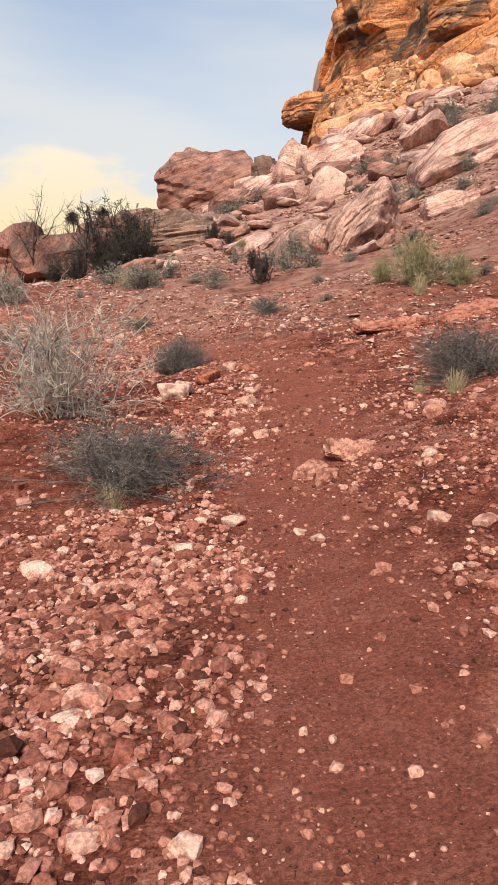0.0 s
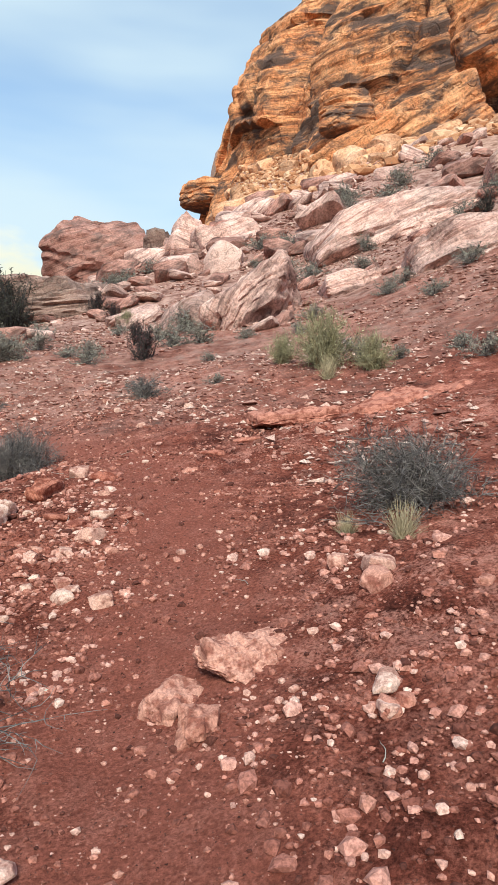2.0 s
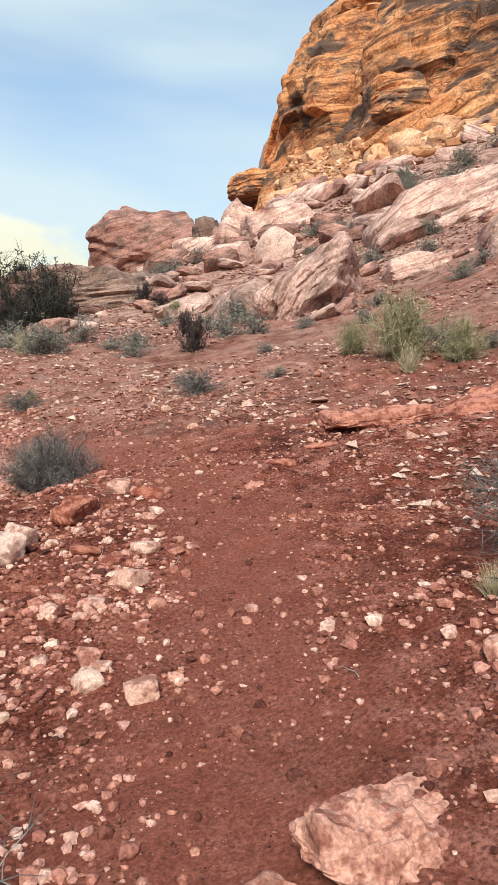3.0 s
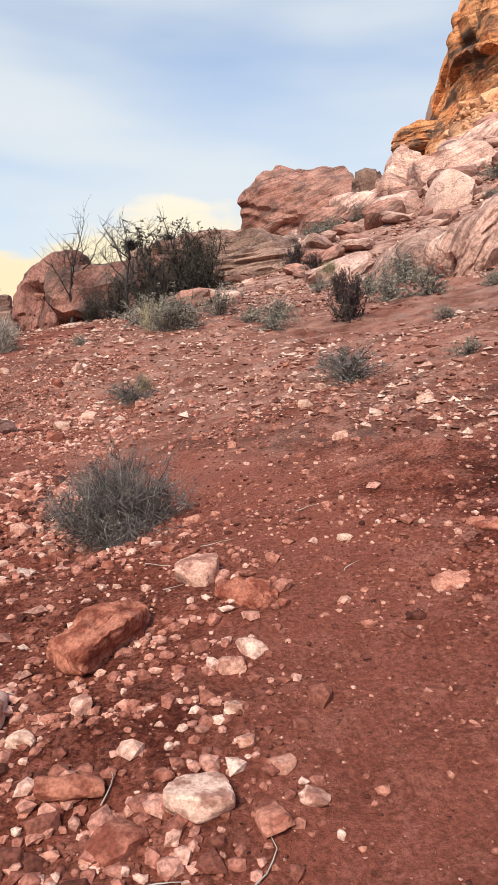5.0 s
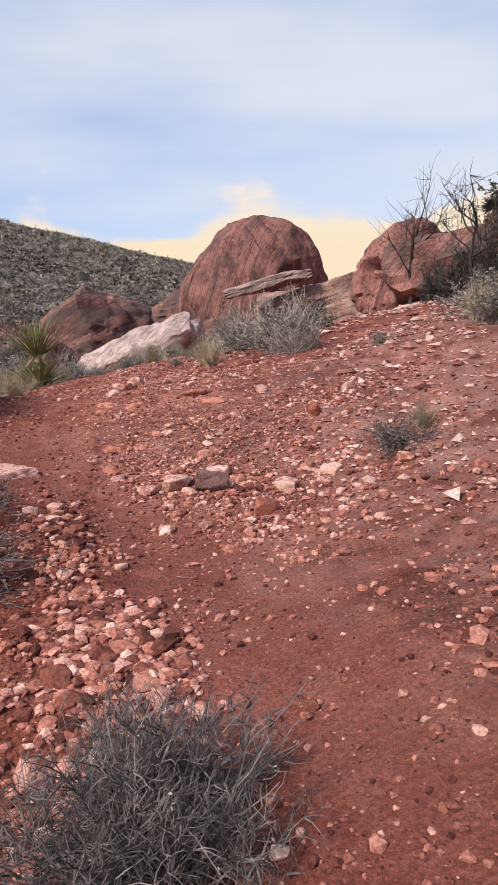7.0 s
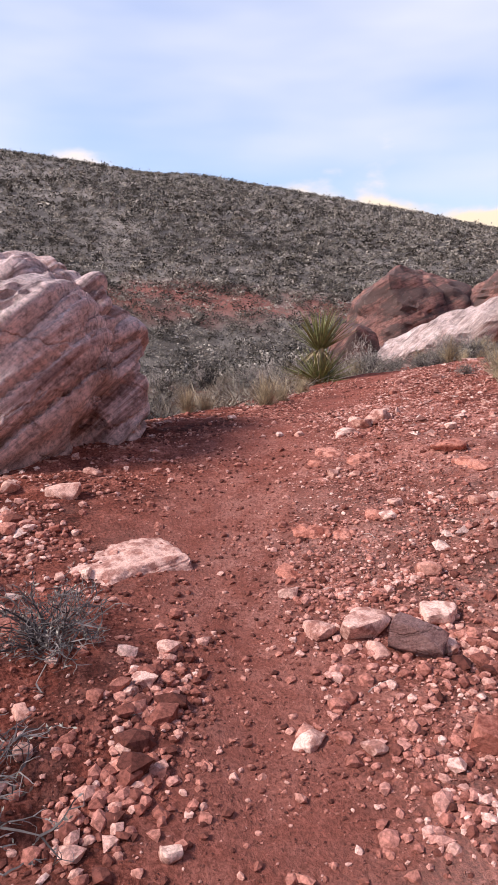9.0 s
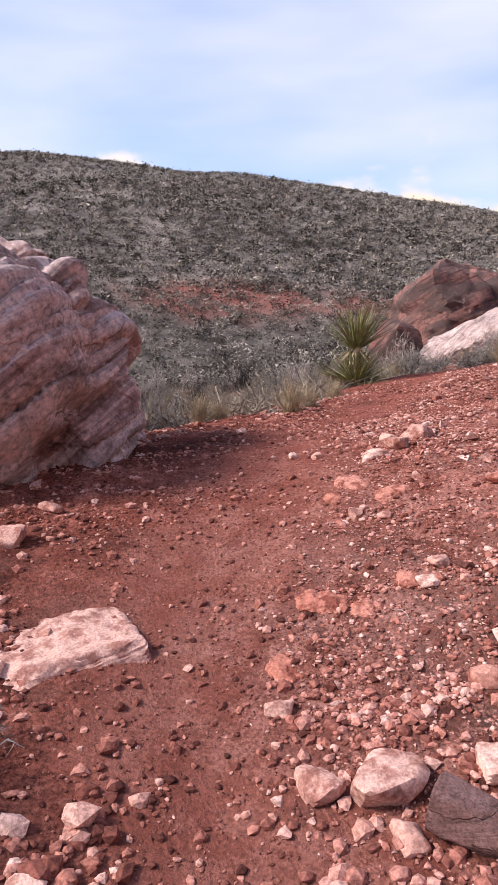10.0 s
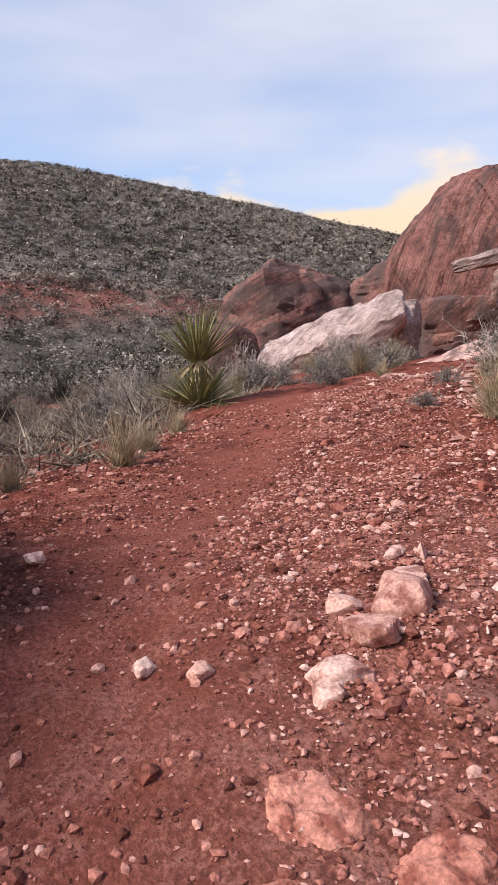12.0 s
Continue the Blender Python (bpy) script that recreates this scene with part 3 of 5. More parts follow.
# ---- the cliff ----
def build_cliff():
    plan = np.array([(-2, 210), (4, 160), (8.5, 128), (10.5, 117), (13, 106), (18, 92), (22, 82), (30, 72), (44, 60), (66, 50), (110, 40)], float)
    seg = np.r_[0, np.cumsum(np.hypot(*np.diff(plan, axis=0).T))]
    dense = np.interp(np.linspace(0, 1, 420), [0, 0.42, 0.8, 1], [0, 90, 175, seg[-1]])
    px, py = np.interp(dense, seg, plan[:, 0]), np.interp(dense, seg, plan[:, 1])
    for _ in range(6):
        px[1:-1], py[1:-1] = (px[:-2] + px[2:] + 2 * px[1:-1]) / 4, (py[:-2] + py[2:] + 2 * py[1:-1]) / 4
    tx, ty = np.gradient(px), np.gradient(py)
    tl = np.hypot(tx, ty)
    nxn, nyn = -ty / tl, tx / tl
    flip = np.where(nxn * (0 - px) + nyn * (0 - py) < 0, -1, 1)
    nxn, nyn = nxn * flip, nyn * flip
    hs = np.linspace(0, 62, 230)
    u, h = np.meshgrid(dense, hs)
    bx, by = np.broadcast_to(px, u.shape), np.broadcast_to(py, u.shape)
    base = ground_z(px, py, False) - 3
    foot = np.broadcast_to(base, u.shape)
    lean = np.interp(h, [0, 3, 14, 20, 22, 26, 27.5, 33, 35, 46, 48, 62], [-0.6, 0.0, 2.2, 4.0, 5.6, 8.0, 13.0, 17.0, 23.0, 29, 38, 50])
    q = np.stack([bx / 9, by / 9, (foot + h) / 9], -1).reshape(-1, 3)
    warp = fbm(q * 0.5, 3, 5).reshape(u.shape)
    bed = (h + 1.2 * warp) / 2.6
    beds = vnoise(np.stack([bed.ravel(), u.ravel() / 26, 0 * bed.ravel()], -1), 71).reshape(u.shape)
    thin = vnoise(np.stack([bed.ravel() * 4.1, u.ravel() / 11, 0 * bed.ravel()], -1), 73).reshape(u.shape)
    blocks = vnoise(np.stack([u.ravel() / 11, np.floor(bed.ravel() / 3.5) * 3.7, 0 * bed.ravel()], -1), 75).reshape(u.shape)
    crack = np.abs(vnoise(np.stack([u.ravel() / 9 + 0.25 * warp.ravel(), bed.ravel() / 6, 0 * bed.ravel()], -1), 77)).reshape(u.shape)
    row = np.floor(bed / 1.7)
    col = np.floor(u / 4.6 + 2.7 * hashed(row.astype(np.int64), 0 * row.astype(np.int64), 3, 5) + 0.2 * warp)
    cell = hashed(row.astype(np.int64), col.astype(np.int64), 1, 9) * 2 - 1
    push = 0.38 * cell + 0.40 * beds + 0.22 * np.sign(thin) * np.abs(thin) ** 0.4 + 1.1 * np.tanh(8 * blocks) + 0.20 * fbm(q * 3.5, 5, 79, 0.6).reshape(u.shape) - 1.4 * np.exp(-((crack / 0.05) ** 2))
    push = push - 3.2 * np.exp(-(((u - 118 - 0.12 * h) / 1.6) ** 2)) - 2.4 * np.exp(-(((u - 102) / 1.2) ** 2)) * smooth(4, 12, h)
    alcove = np.exp(-(((u - 97) / 4.5) ** 2) - (((h - 9) / 3.5) ** 2))
    push = push - 2.6 * alcove - lean * 0.4
    X = bx + nxn * push + 0.42 * lean - 0.9
    Y = by + nyn * push + 0.12 * lean
    Z = foot + h + 0.5 * thin
    V = np.stack([X, Y, Z], -1).reshape(-1, 3)
    ny, nx = u.shape
    i = np.arange(nx * ny).reshape(ny, nx)
    F = np.stack([i[:-1, :-1], i[:-1, 1:], i[1:, 1:], i[1:, :-1]], -1).reshape(-1, 4)
    # a top that runs back from the brim
    brim = V[i[-1]]
    back = brim + np.array([30.0, 30.0, 4.0])
    V = np.concatenate([V, back])
    j = np.arange(nx) + nx * ny
    F = np.concatenate([F, np.stack([i[-1][:-1], i[-1][1:], j[1:], j[:-1]], -1)])
    return tagged(new("cliff", mesh_np("cliff", V, F, M_CLIFF, False)), "orange banded sandstone cliff with dark varnish streaks", "cliff", kind="structure")


build_cliff()

# ---- large rocks ----
rock("boulder", (-2.25, 36.9, 9.0), (4.6, 3.6, 3.5), M_PINK, "large squarish pink sandstone boulder on the slope", "boulder", (4, -3, 8), seed=11, sub=5, planes=7, box=0.6, edge=30, cuts=((-0.75, -0.1, 0.65, 0.86), (0.3, -0.6, 0.7, 0.9)), rough=0.055, strata=0.14, thick=0.5, sdir=(0.2, 0, 1), scoops=((-0.1, -1.0, -0.85, 0.5, 0.3),))
rock("boulder", (0.9, 34.6, 8.6), (1.8, 1.6, 2.2), M_OUTCROP, "jagged upright brown sandstone block", "boulder", (0, 8, 20), seed=12, sub=4, planes=10, box=0.4, edge=39, rough=0.09, strata=0.12, thick=0.3, sdir=(1, 0, 0.4))
rock("boulder", (2.1, 32.6, 8.5), (2.0, 1.8, 2.4), M_GREYPINK, "tilted striped pink sandstone block", "boulder", (0, 28, 10), seed=13, sub=4, planes=8, box=0.6, edge=39, rough=0.06, strata=0.10, thick=0.22, sdir=(1, 0, 0.2))
rock("boulder", (3.9, 31.6, 8.3), (2.9, 2.2, 2.3), M_GREYPINK, "fluted sandstone boulder with upright grooves", "boulder", (0, -14, 5), seed=14, sub=4, planes=8, box=0.5, edge=28, rough=0.06, strata=0.16, thick=0.25, sdir=(1, 0, 0.15))
rock("boulder", (3.05, 27.4, 6.9), (1.35, 1.3, 1.7), M_PALE, "pale smooth upright sandstone block", "boulder", (0, 6, -12), seed=15, sub=4, planes=6, box=0.8, edge=43, rough=0.025)
rock("rock_slab", (2.95, 18.7, 4.15), (2.5, 2.1, 0.95), M_GREYPINK, "tilted pale pink slab with layered broken face", "rock", (-46, -40, 8), seed=16, sub=5, planes=6, box=0.85, edge=36, rough=0.03, strata=0.04, thick=0.09, scoops=((-0.95, -0.3, 0.2, 0.45, 0.25),))
rock("rock_slab", (1.9, 19.4, 3.9), (1.2, 1.3, 0.8), M_OUTCROP, "dark undercut edge block beside tilted slab", "rock", (0, -30, 10), seed=17, sub=4, planes=8, box=0.5, edge=36, rough=0.06, strata=0.06, thick=0.12)
rock("rock_slab", (6.4, 20.2, 4.75), (3.0, 2.6, 1.0), M_GREYPINK, "low pale bedrock slab with undercut front", "rock", (-8, -8, -6), seed=18, sub=5, planes=7, box=0.8, edge=28, rough=0.04, strata=0.08, thick=0.16)
rock("rock_slab", (9.0, 18.6, 5.2), (4.4, 4.4, 2.0), M_GREYPINK, "broad pale striped bedrock slab", "rock", (-14, -14, -10), seed=19, sub=5, planes=7, box=0.8, edge=28, rough=0.04, strata=0.10, thick=0.18)
rock("rock_slab", (9.2, 24.8, 7.4), (7.2, 4.4, 2.0), M_GREYPINK, "long smooth bedrock slab rising with the slope", "rock", (-14, -17, -6), seed=20, sub=5, planes=6, box=0.8, edge=25, rough=0.035, strata=0.10, thick=0.2)
rock("rock_slab", (15.0, 24.5, 9.6), (7.0, 6.0, 2.2), M_GREYPINK, "upper pale bedrock slab with layered edge", "rock", (-14, -16, -14), seed=21, sub=5, planes=6, box=0.8, edge=25, rough=0.04, strata=0.12, thick=0.25)
rock("rock_slab", (4.8, 22.6, 5.0), (1.9, 1.6, 0.9), M_GREYPINK, "narrow striped slab behind the tilted one", "rock", (-10, -24, 0), seed=22, sub=4, planes=7, box=0.7, edge=32, rough=0.05, strata=0.08, thick=0.15)
rock("outcrop", (-3.6, 26.6, 4.9), (5.6, 3.2, 2.1), M_OUTCROP, "long grey-brown layered outcrop above the scrub", "rock", (0, -6, -8), seed=23, sub=5, planes=7, box=0.5, edge=18, rough=0.05, strata=0.12, thick=0.2)
rock("outcrop", (-6.3, 25.4, 4.1), (3.6, 2.6, 1.9), M_BROWN, "dark varnished outcrop shoulder", "rock", (0, -10, 10), seed=24, sub=4, planes=8, box=0.4, edge=18, rough=0.06, strata=0.10, thick=0.25)
rock("boulder", (-8.4, 25.6, 4.1), (2.3, 2.2, 2.25), M_REDROCK, "dark red boulder with a hollow in its side", "boulder", (0, -6, 15), seed=28, sub=5, planes=8, box=0.0, edge=7, rough=0.05, strata=0.08, thick=0.4, scoops=((-0.35, -0.8, 0.05, 0.42, 0.30), (0.45, -0.85, -0.5, 0.38, 0.2)))
rock("rock_slab", (-7.2, 22.6, 2.95), (2.2, 1.2, 0.35), M_PALE, "thin pale slab leaning on the ground by a boulder", "rock", (4, -16, 25), seed=26, sub=4, planes=7, box=0.7, edge=32, rough=0.04, strata=0.03, thick=0.1)
rock("rock_slab", (-6.0, 20.9, 2.75), (1.6, 1.0, 0.4), M_PALE, "broken pale slab lying on red soil", "rock", (-4, -14, 10), seed=27, sub=4, planes=8, box=0.6, edge=32, rough=0.05, strata=0.04, thick=0.1)
rock("boulder", (-22.6, 37.4, 5.5), (6.9, 6.5, 7.7), M_REDROCK, "huge rounded red boulder streaked with dark varnish", "boulder", (0, 0, 20), seed=29, sub=6, cuts=((0.7, -0.4, 0.6, 0.89), (-0.8, 0.0, 0.6, 0.86), (0.0, 0.7, 0.7, 0.88), (0.2, -0.8, 0.55, 0.90), (-0.4, -0.6, 0.7, 0.90), (0, 0, 1, 0.86)), planes=3, box=0.0, edge=8, rough=0.03, chips=0.018, strata=0.07, thick=0.6, sdir=(1, 0.4, 0.5), scoops=((0.80, -0.60, -0.30, 0.58, 0.5),))
rock("rock_slab", (-16.2, 30.1, 4.75), (3.4, 1.6, 0.38), M_WEATHERED, "thin pale slab propped on larger rocks", "rock", (0, -13, 32), seed=30, sub=4, planes=7, box=0.8, edge=36, rough=0.03, strata=0.04, thick=0.1)
rock("boulder", (-15.4, 31.9, 3.7), (4.4, 3.2, 2.2), M_OUTCROP, "low layered grey boulder below a slab", "boulder", (0, -8, 28), seed=31, sub=5, planes=8, box=0.4, edge=19, rough=0.05, strata=0.08, thick=0.3)
rock("boulder", (-12.6, 33.5, 4.2), (1.8, 1.8, 1.5), M_OUTCROP, "small brown boulder between larger ones", "boulder", (0, 0, 50), seed=32, sub=4, planes=9, box=0.3, edge=19, rough=0.06)
rock("boulder", (-9.9, 28.5, 3.4), (2.2, 1.8, 1.9), M_PINK, "distant pinkish boulder on the skyline", "boulder", (0, 0, 0), seed=33, sub=4, planes=8, box=0.5, edge=21, rough=0.05)
rock("boulder", (-29.9, 32.2, 2.9), (5.8, 5.0, 5.2), M_BROWN, "big brown boulder with orange broken face", "boulder", (0, 12, 40), seed=34, sub=5, planes=8, box=0.5, edge=34, rough=0.045, strata=0.09, thick=0.6, sdir=(-0.5, 0.2, 0.8), cuts=((0.5, -0.6, 0.1, 0.8), (-0.8, -0.3, 0.6, 0.8), (0.4, -0.3, 0.8, 0.85)), grooves=(((0.3, 0.9, 0.2), 0.3, 0.12, 0.25),))
rock("boulder", (-26.3, 37.0, 3.9), (6.6, 3.6, 3.4), M_BROWN, "long dark layered boulder behind pale slab", "boulder", (0, -4, 40), seed=35, sub=5, planes=8, box=0.5, edge=21, rough=0.05, strata=0.10, thick=0.35)
rock("boulder", (-20.6, 27.4, 1.9), (4.9, 2.6, 1.9), M_WEATHERED, "pale tilted boulder with dark shaded underside", "boulder", (16, -20, 38), seed=36, sub=5, planes=7, box=0.65, edge=27, rough=0.05, strata=0.04, thick=0.3, scoops=((0.5, -0.9, -0.8, 0.7, 0.5),))
rock("boulder", (-19.15, 28.56, 2.45), (1.5, 1.5, 1.9), M_WEATHERED, "pale block split from its neighbour", "boulder", (8, -10, 30), seed=37, sub=4, planes=8, box=0.6, edge=28, rough=0.05)
rock("boulder", (-19.6, 33.2, 2.6), (4.2, 3.0, 2.4), M_BROWN, "shadowed brown boulder among scrub", "boulder", (0, -8, 50), seed=38, sub=5, planes=9, box=0.4, edge=21, rough=0.05, strata=0.06, thick=0.3)
rock("rock_slab", (-12.2, 22.2, 2.0), (2.0, 1.1, 0.65), M_GREYPINK, "layered grey-pink slab tilted out of the slope", "rock", (10, -20, 38), seed=39, sub=4, planes=7, box=0.7, edge=32, rough=0.05, strata=0.06, thick=0.12)
rock("boulder", (-23.22, 25.06, 1.88), (1.7, 1.5, 1.9), M_BROWN, "dark boulder behind the yucca", "boulder", (0, 0, 10), seed=40, sub=4, planes=9, box=0.3, edge=21, rough=0.05)
# the striated rock beside the trail
def striated_rock():
    """Lobes of one rock, with the same tilted bedding running through all of them."""
    side, away, up = np.array([0.365, 0.931, 0.0]), np.array([-0.931, 0.365, 0.0]), np.array([0, 0, 1.0])
    bed = np.array([-0.24, -0.56, 0.79])
    root = tagged(new("boulder"), "large mauve rock with tilted layers and cracks beside the trail", "boulder")
    root.matrix_world = pose(-7.85, 10.12, 0.0)
    for n, (u, d, z, a, b, c, turn, sub) in enumerate(((0.10, 0.1, 1.70, 4.0, 3.3, 2.5, 14, 7), (-0.25, 0.3, 2.42, 2.9, 2.6, 1.55, 24, 7), (-1.65, 0.2, 2.15, 2.4, 2.8, 2.0, 18, 6), (1.50, 0.0, 2.93, 0.85, 1.0, 0.72, 10, 5),
                                                     (1.16, 0.4, 3.36, 0.5, 0.6, 0.48, 30, 4), (1.82, 0.25, 2.35, 0.75, 1.5, 1.5, -8, 6), (0.85, -0.25, 2.72, 1.5, 1.4, 0.8, 30, 6), (0.45, 0.7, 2.95, 1.5, 1.2, 0.8, 26, 6))):
        P, f = rock_shape((a, b, c), seed=410 + n, sub=sub, planes=5, box=0.45, edge=9, rough=0.02, chips=0.008)
        out = P / np.array([a, b, c]) ** 2
        w = radians(turn)

        def spread(Q):
            return np.outer(Q[:, 0] * math.cos(w) - Q[:, 2] * math.sin(w), side) + np.outer(Q[:, 1], away) + np.outer(Q[:, 0] * math.sin(w) + Q[:, 2] * math.cos(w), up)

        P, out = spread(P) + u * side + d * away + z * up, spread(out)
        out /= np.linalg.norm(out, axis=1)[:, None]
        h = P @ bed / 0.26 + 0.5 * fbm(P * 0.7, 2, 5)
        row = np.floor(h)
        g = h - row
        jut = vnoise(np.stack([row * 7.3, P[:, 0] * 0.8, P[:, 1] * 0.8], 1), 7)
        fine = np.abs(vnoise(np.stack([P @ bed * 8 + 0.4 * fbm(P * 1.3, 2, 9), P @ side * 0.9, P @ away * 0.9], 1), 11))
        crack = np.abs(P @ np.array([0.30, 0.62, -0.42]) - 0.42 + 0.10 * fbm(P * 2.2, 3, 13))
        push = 0.055 * jut + 0.05 * (1 - g) - 0.10 * np.exp(-((g / 0.17) ** 2)) - 0.045 * np.exp(-((fine / 0.25) ** 2)) - 0.18 * np.exp(-((crack / 0.05) ** 2)) + 0.05 * fbm(P * 1.2, 3, 15)
        push = push - 0.30 * smooth(1.5, 0.9, P[:, 2]) * smooth(0.3, -1.2, P @ away)
        P = P + out * push[:, None]
        part("rock_lobe", crisp(mesh_np("rock_lobe", P, f, M_STRIATED), 40), root)
    return root


striated_rock()
rock("boulder", (-11.4, 10.4, 2.3), (2.4, 2.6, 3.0), M_BROWN, "dark red rock behind the striated one", "boulder", (0, 0, 30), seed=42, sub=5, planes=8, box=0.4, edge=19, rough=0.05, strata=0.06, thick=0.3)
# ledges below the cliff
rock("rock", (11.0, 117.0, 36.2), (11, 8, 4.0), M_CLIFF, "flat orange ledge jutting from the cliff foot", "rock", (0, 4, -20), seed=43, sub=5, planes=7, box=0.8, edge=25, rough=0.04, strata=0.35, thick=0.8)
rock("boulder", (21, 57, 23.0), (15, 5, 5.5), M_CLIFF, "orange sandstone ramp with dark hollows below", "rock", (0, -30, -12), seed=44, sub=5, planes=7, box=0.7, edge=21, rough=0.05, strata=0.25, thick=0.9)
rock("boulder", (21.5, 76, 33.5), (6.0, 5, 5.0), M_CLIFF, "blocky orange sandstone buttress", "rock", (0, 0, -20), seed=45, sub=5, planes=9, box=0.8, edge=32, rough=0.05, strata=0.3, thick=0.8)
rock("boulder", (9.5, 62, 17.8), (7.5, 5, 4.0), M_TALUS, "smooth pale orange slab on the scree", "rock", (0, -18, 0), seed=46, sub=4, planes=7, box=0.5, edge=21, rough=0.04)
rock("boulder", (32, 62, 36), (10, 8, 9), M_CLIFF, "large orange block below the cliff", "rock", (0, -10, -10), seed=47, sub=5, planes=9, box=0.7, edge=25, rough=0.05, strata=0.3, thick=0.9)


def scatter_boulders():
    rnd = random.Random(5)
    kinds = []
    for s in range(8):
        V, F = rock_shape((1.0, rnd.uniform(0.7, 1.0), rnd.uniform(0.45, 0.85)), seed=100 + s, sub=3, planes=6, box=0.8, edge=44, rough=0.03, strata=0.03, thick=0.2)
        for mt, tag in ((M_TALUS, 0), (M_GREYPINK, 1)):
            kinds.append((crisp(mesh_np("boulder", V, F, mt)), tag))
    made = 0
    while made < 290:
        y = rnd.uniform(22, 112)
        x = rnd.uniform(-1 + 0.08 * (y - 30), 8 + 0.36 * y)
        hi = y > 44
        size = rnd.choice([0.35, 0.45, 0.55, 0.7, 0.9, 1.2]) * (1.0 + 0.8 * hi)
        if (not hi and 4 < x < 19 and y < 29) or (x < 6.5 and y < 40):
            continue
        me, tag = rnd.choice([k for k in kinds if k[1] == (0 if y > 36 else 1)])
        ob = new("talus_boulder", me)
        ob.matrix_world = pose(x, y, gz(x, y) + 0.12 * size, rnd.uniform(-28, 28), rnd.uniform(-28, 28), rnd.uniform(0, 360)) @ Matrix.Diagonal((size, size, size, 1))
        tagged(ob, "tan-orange boulder on the scree slope" if tag == 0 else "grey-pink boulder lying on the slope", "boulder", "boulders of the scree slope")
        made += 1


scatter_boulders()


def scatter_slope_rocks():
    """Blocks and broken slabs between the shrubs below the scree."""
    rnd = random.Random(15)
    kinds = []
    for s in range(8):
        V, F = rock_shape((1.0, rnd.uniform(0.6, 0.9), rnd.uniform(0.3, 0.6)), seed=130 + s, sub=3, planes=6, box=0.8, edge=50, rough=0.025, strata=0.03, thick=0.12)
        kinds.append(crisp(mesh_np("slope_rock", V, F, (M_GREYPINK, M_PINK)[s % 2])))
    made = 0
    while made < 295:
        y = rnd.uniform(17, 42)
        x = rnd.uniform(-3.5, 3 + 0.38 * y)
        if y < 20 and x < 2.5:
            continue
        size = min(1.8, rnd.lognormvariate(-0.95, 0.55) * (1.9 if y > 25 and x < 9 else 1.0))
        ob = new("slope_rock", rnd.choice(kinds))
        ob.matrix_world = pose(x, y, gz(x, y) + 0.10 * size, rnd.uniform(-30, 18), rnd.uniform(-38, 16), rnd.uniform(-60, 60)) @ Matrix.Diagonal((size, size, size, 1))
        tagged(ob, "broken pinkish sandstone block on the red slope", "rock", "broken blocks on the slope")
        made += 1


scatter_slope_rocks()


# ---- plants ----
def tubes(paths, radii, sides=3):
    """Tapered twigs: paths (n, k, 3), radii (n,)."""
    n, k, _ = paths.shape
    d = np.gradient(paths, axis=1)
    d /= np.linalg.norm(d, axis=2, keepdims=True) + 1e-9
    ref = np.where(np.abs(d[..., 2:]) > 0.9, [1.0, 0, 0], [0, 0, 1.0])
    a = np.cross(d, ref)
    a /= np.linalg.norm(a, axis=2, keepdims=True) + 1e-9
    b = np.cross(d, a)
    taper = radii[:, None] * np.linspace(1, 0.3, k)
    ring = [paths + taper[..., None] * (math.cos(2 * math.pi * s / sides) * a + math.sin(2 * math.pi * s / sides) * b) for s in range(sides)]
    V = np.stack(ring, 2).reshape(-1, 3)
    i = np.arange(n * k * sides).reshape(n, k, sides)
    j = np.roll(i, -1, axis=2)
    F = np.stack([i[:, :-1], j[:, :-1], j[:, 1:], i[:, 1:]], -1).reshape(-1, 4)
    return V, F


def grow(rnd, start, way, length, k, bend, lift):
    """Wandering twigs from start points along ways."""
    n = len(start)
    pts = [start]
    d = way.copy()
    for _ in range(k - 1):
        d = d + rnd.normal(size=(n, 3)) * bend
        d[:, 2] += lift
        d /= np.linalg.norm(d, axis=1, keepdims=True)
        pts.append(pts[-1] + d * (length / (k - 1))[:, None])
    return np.stack(pts, 1)


def leaves(rnd, at, size, slim=0.4):
    """Small folded leaves at points."""
    n = len(at)
    d = rnd.normal(size=(n, 3))
    d[:, 2] = np.abs(d[:, 2]) * 0.8
    d /= np.linalg.norm(d, axis=1, keepdims=True)
    s = rnd.normal(size=(n, 3))
    s = np.cross(d, s)
    s /= np.linalg.norm(s, axis=1, keepdims=True)
    ln = size * rnd.uniform(0.6, 1.3, n)[:, None]
    V = np.stack([at, at + d * ln * 0.5 + s * ln * slim * 0.5, at + d * ln, at + d * ln * 0.5 - s * ln * slim * 0.5], 1).reshape(-1, 3)
    F = np.arange(4 * n).reshape(n, 4)
    return V, F


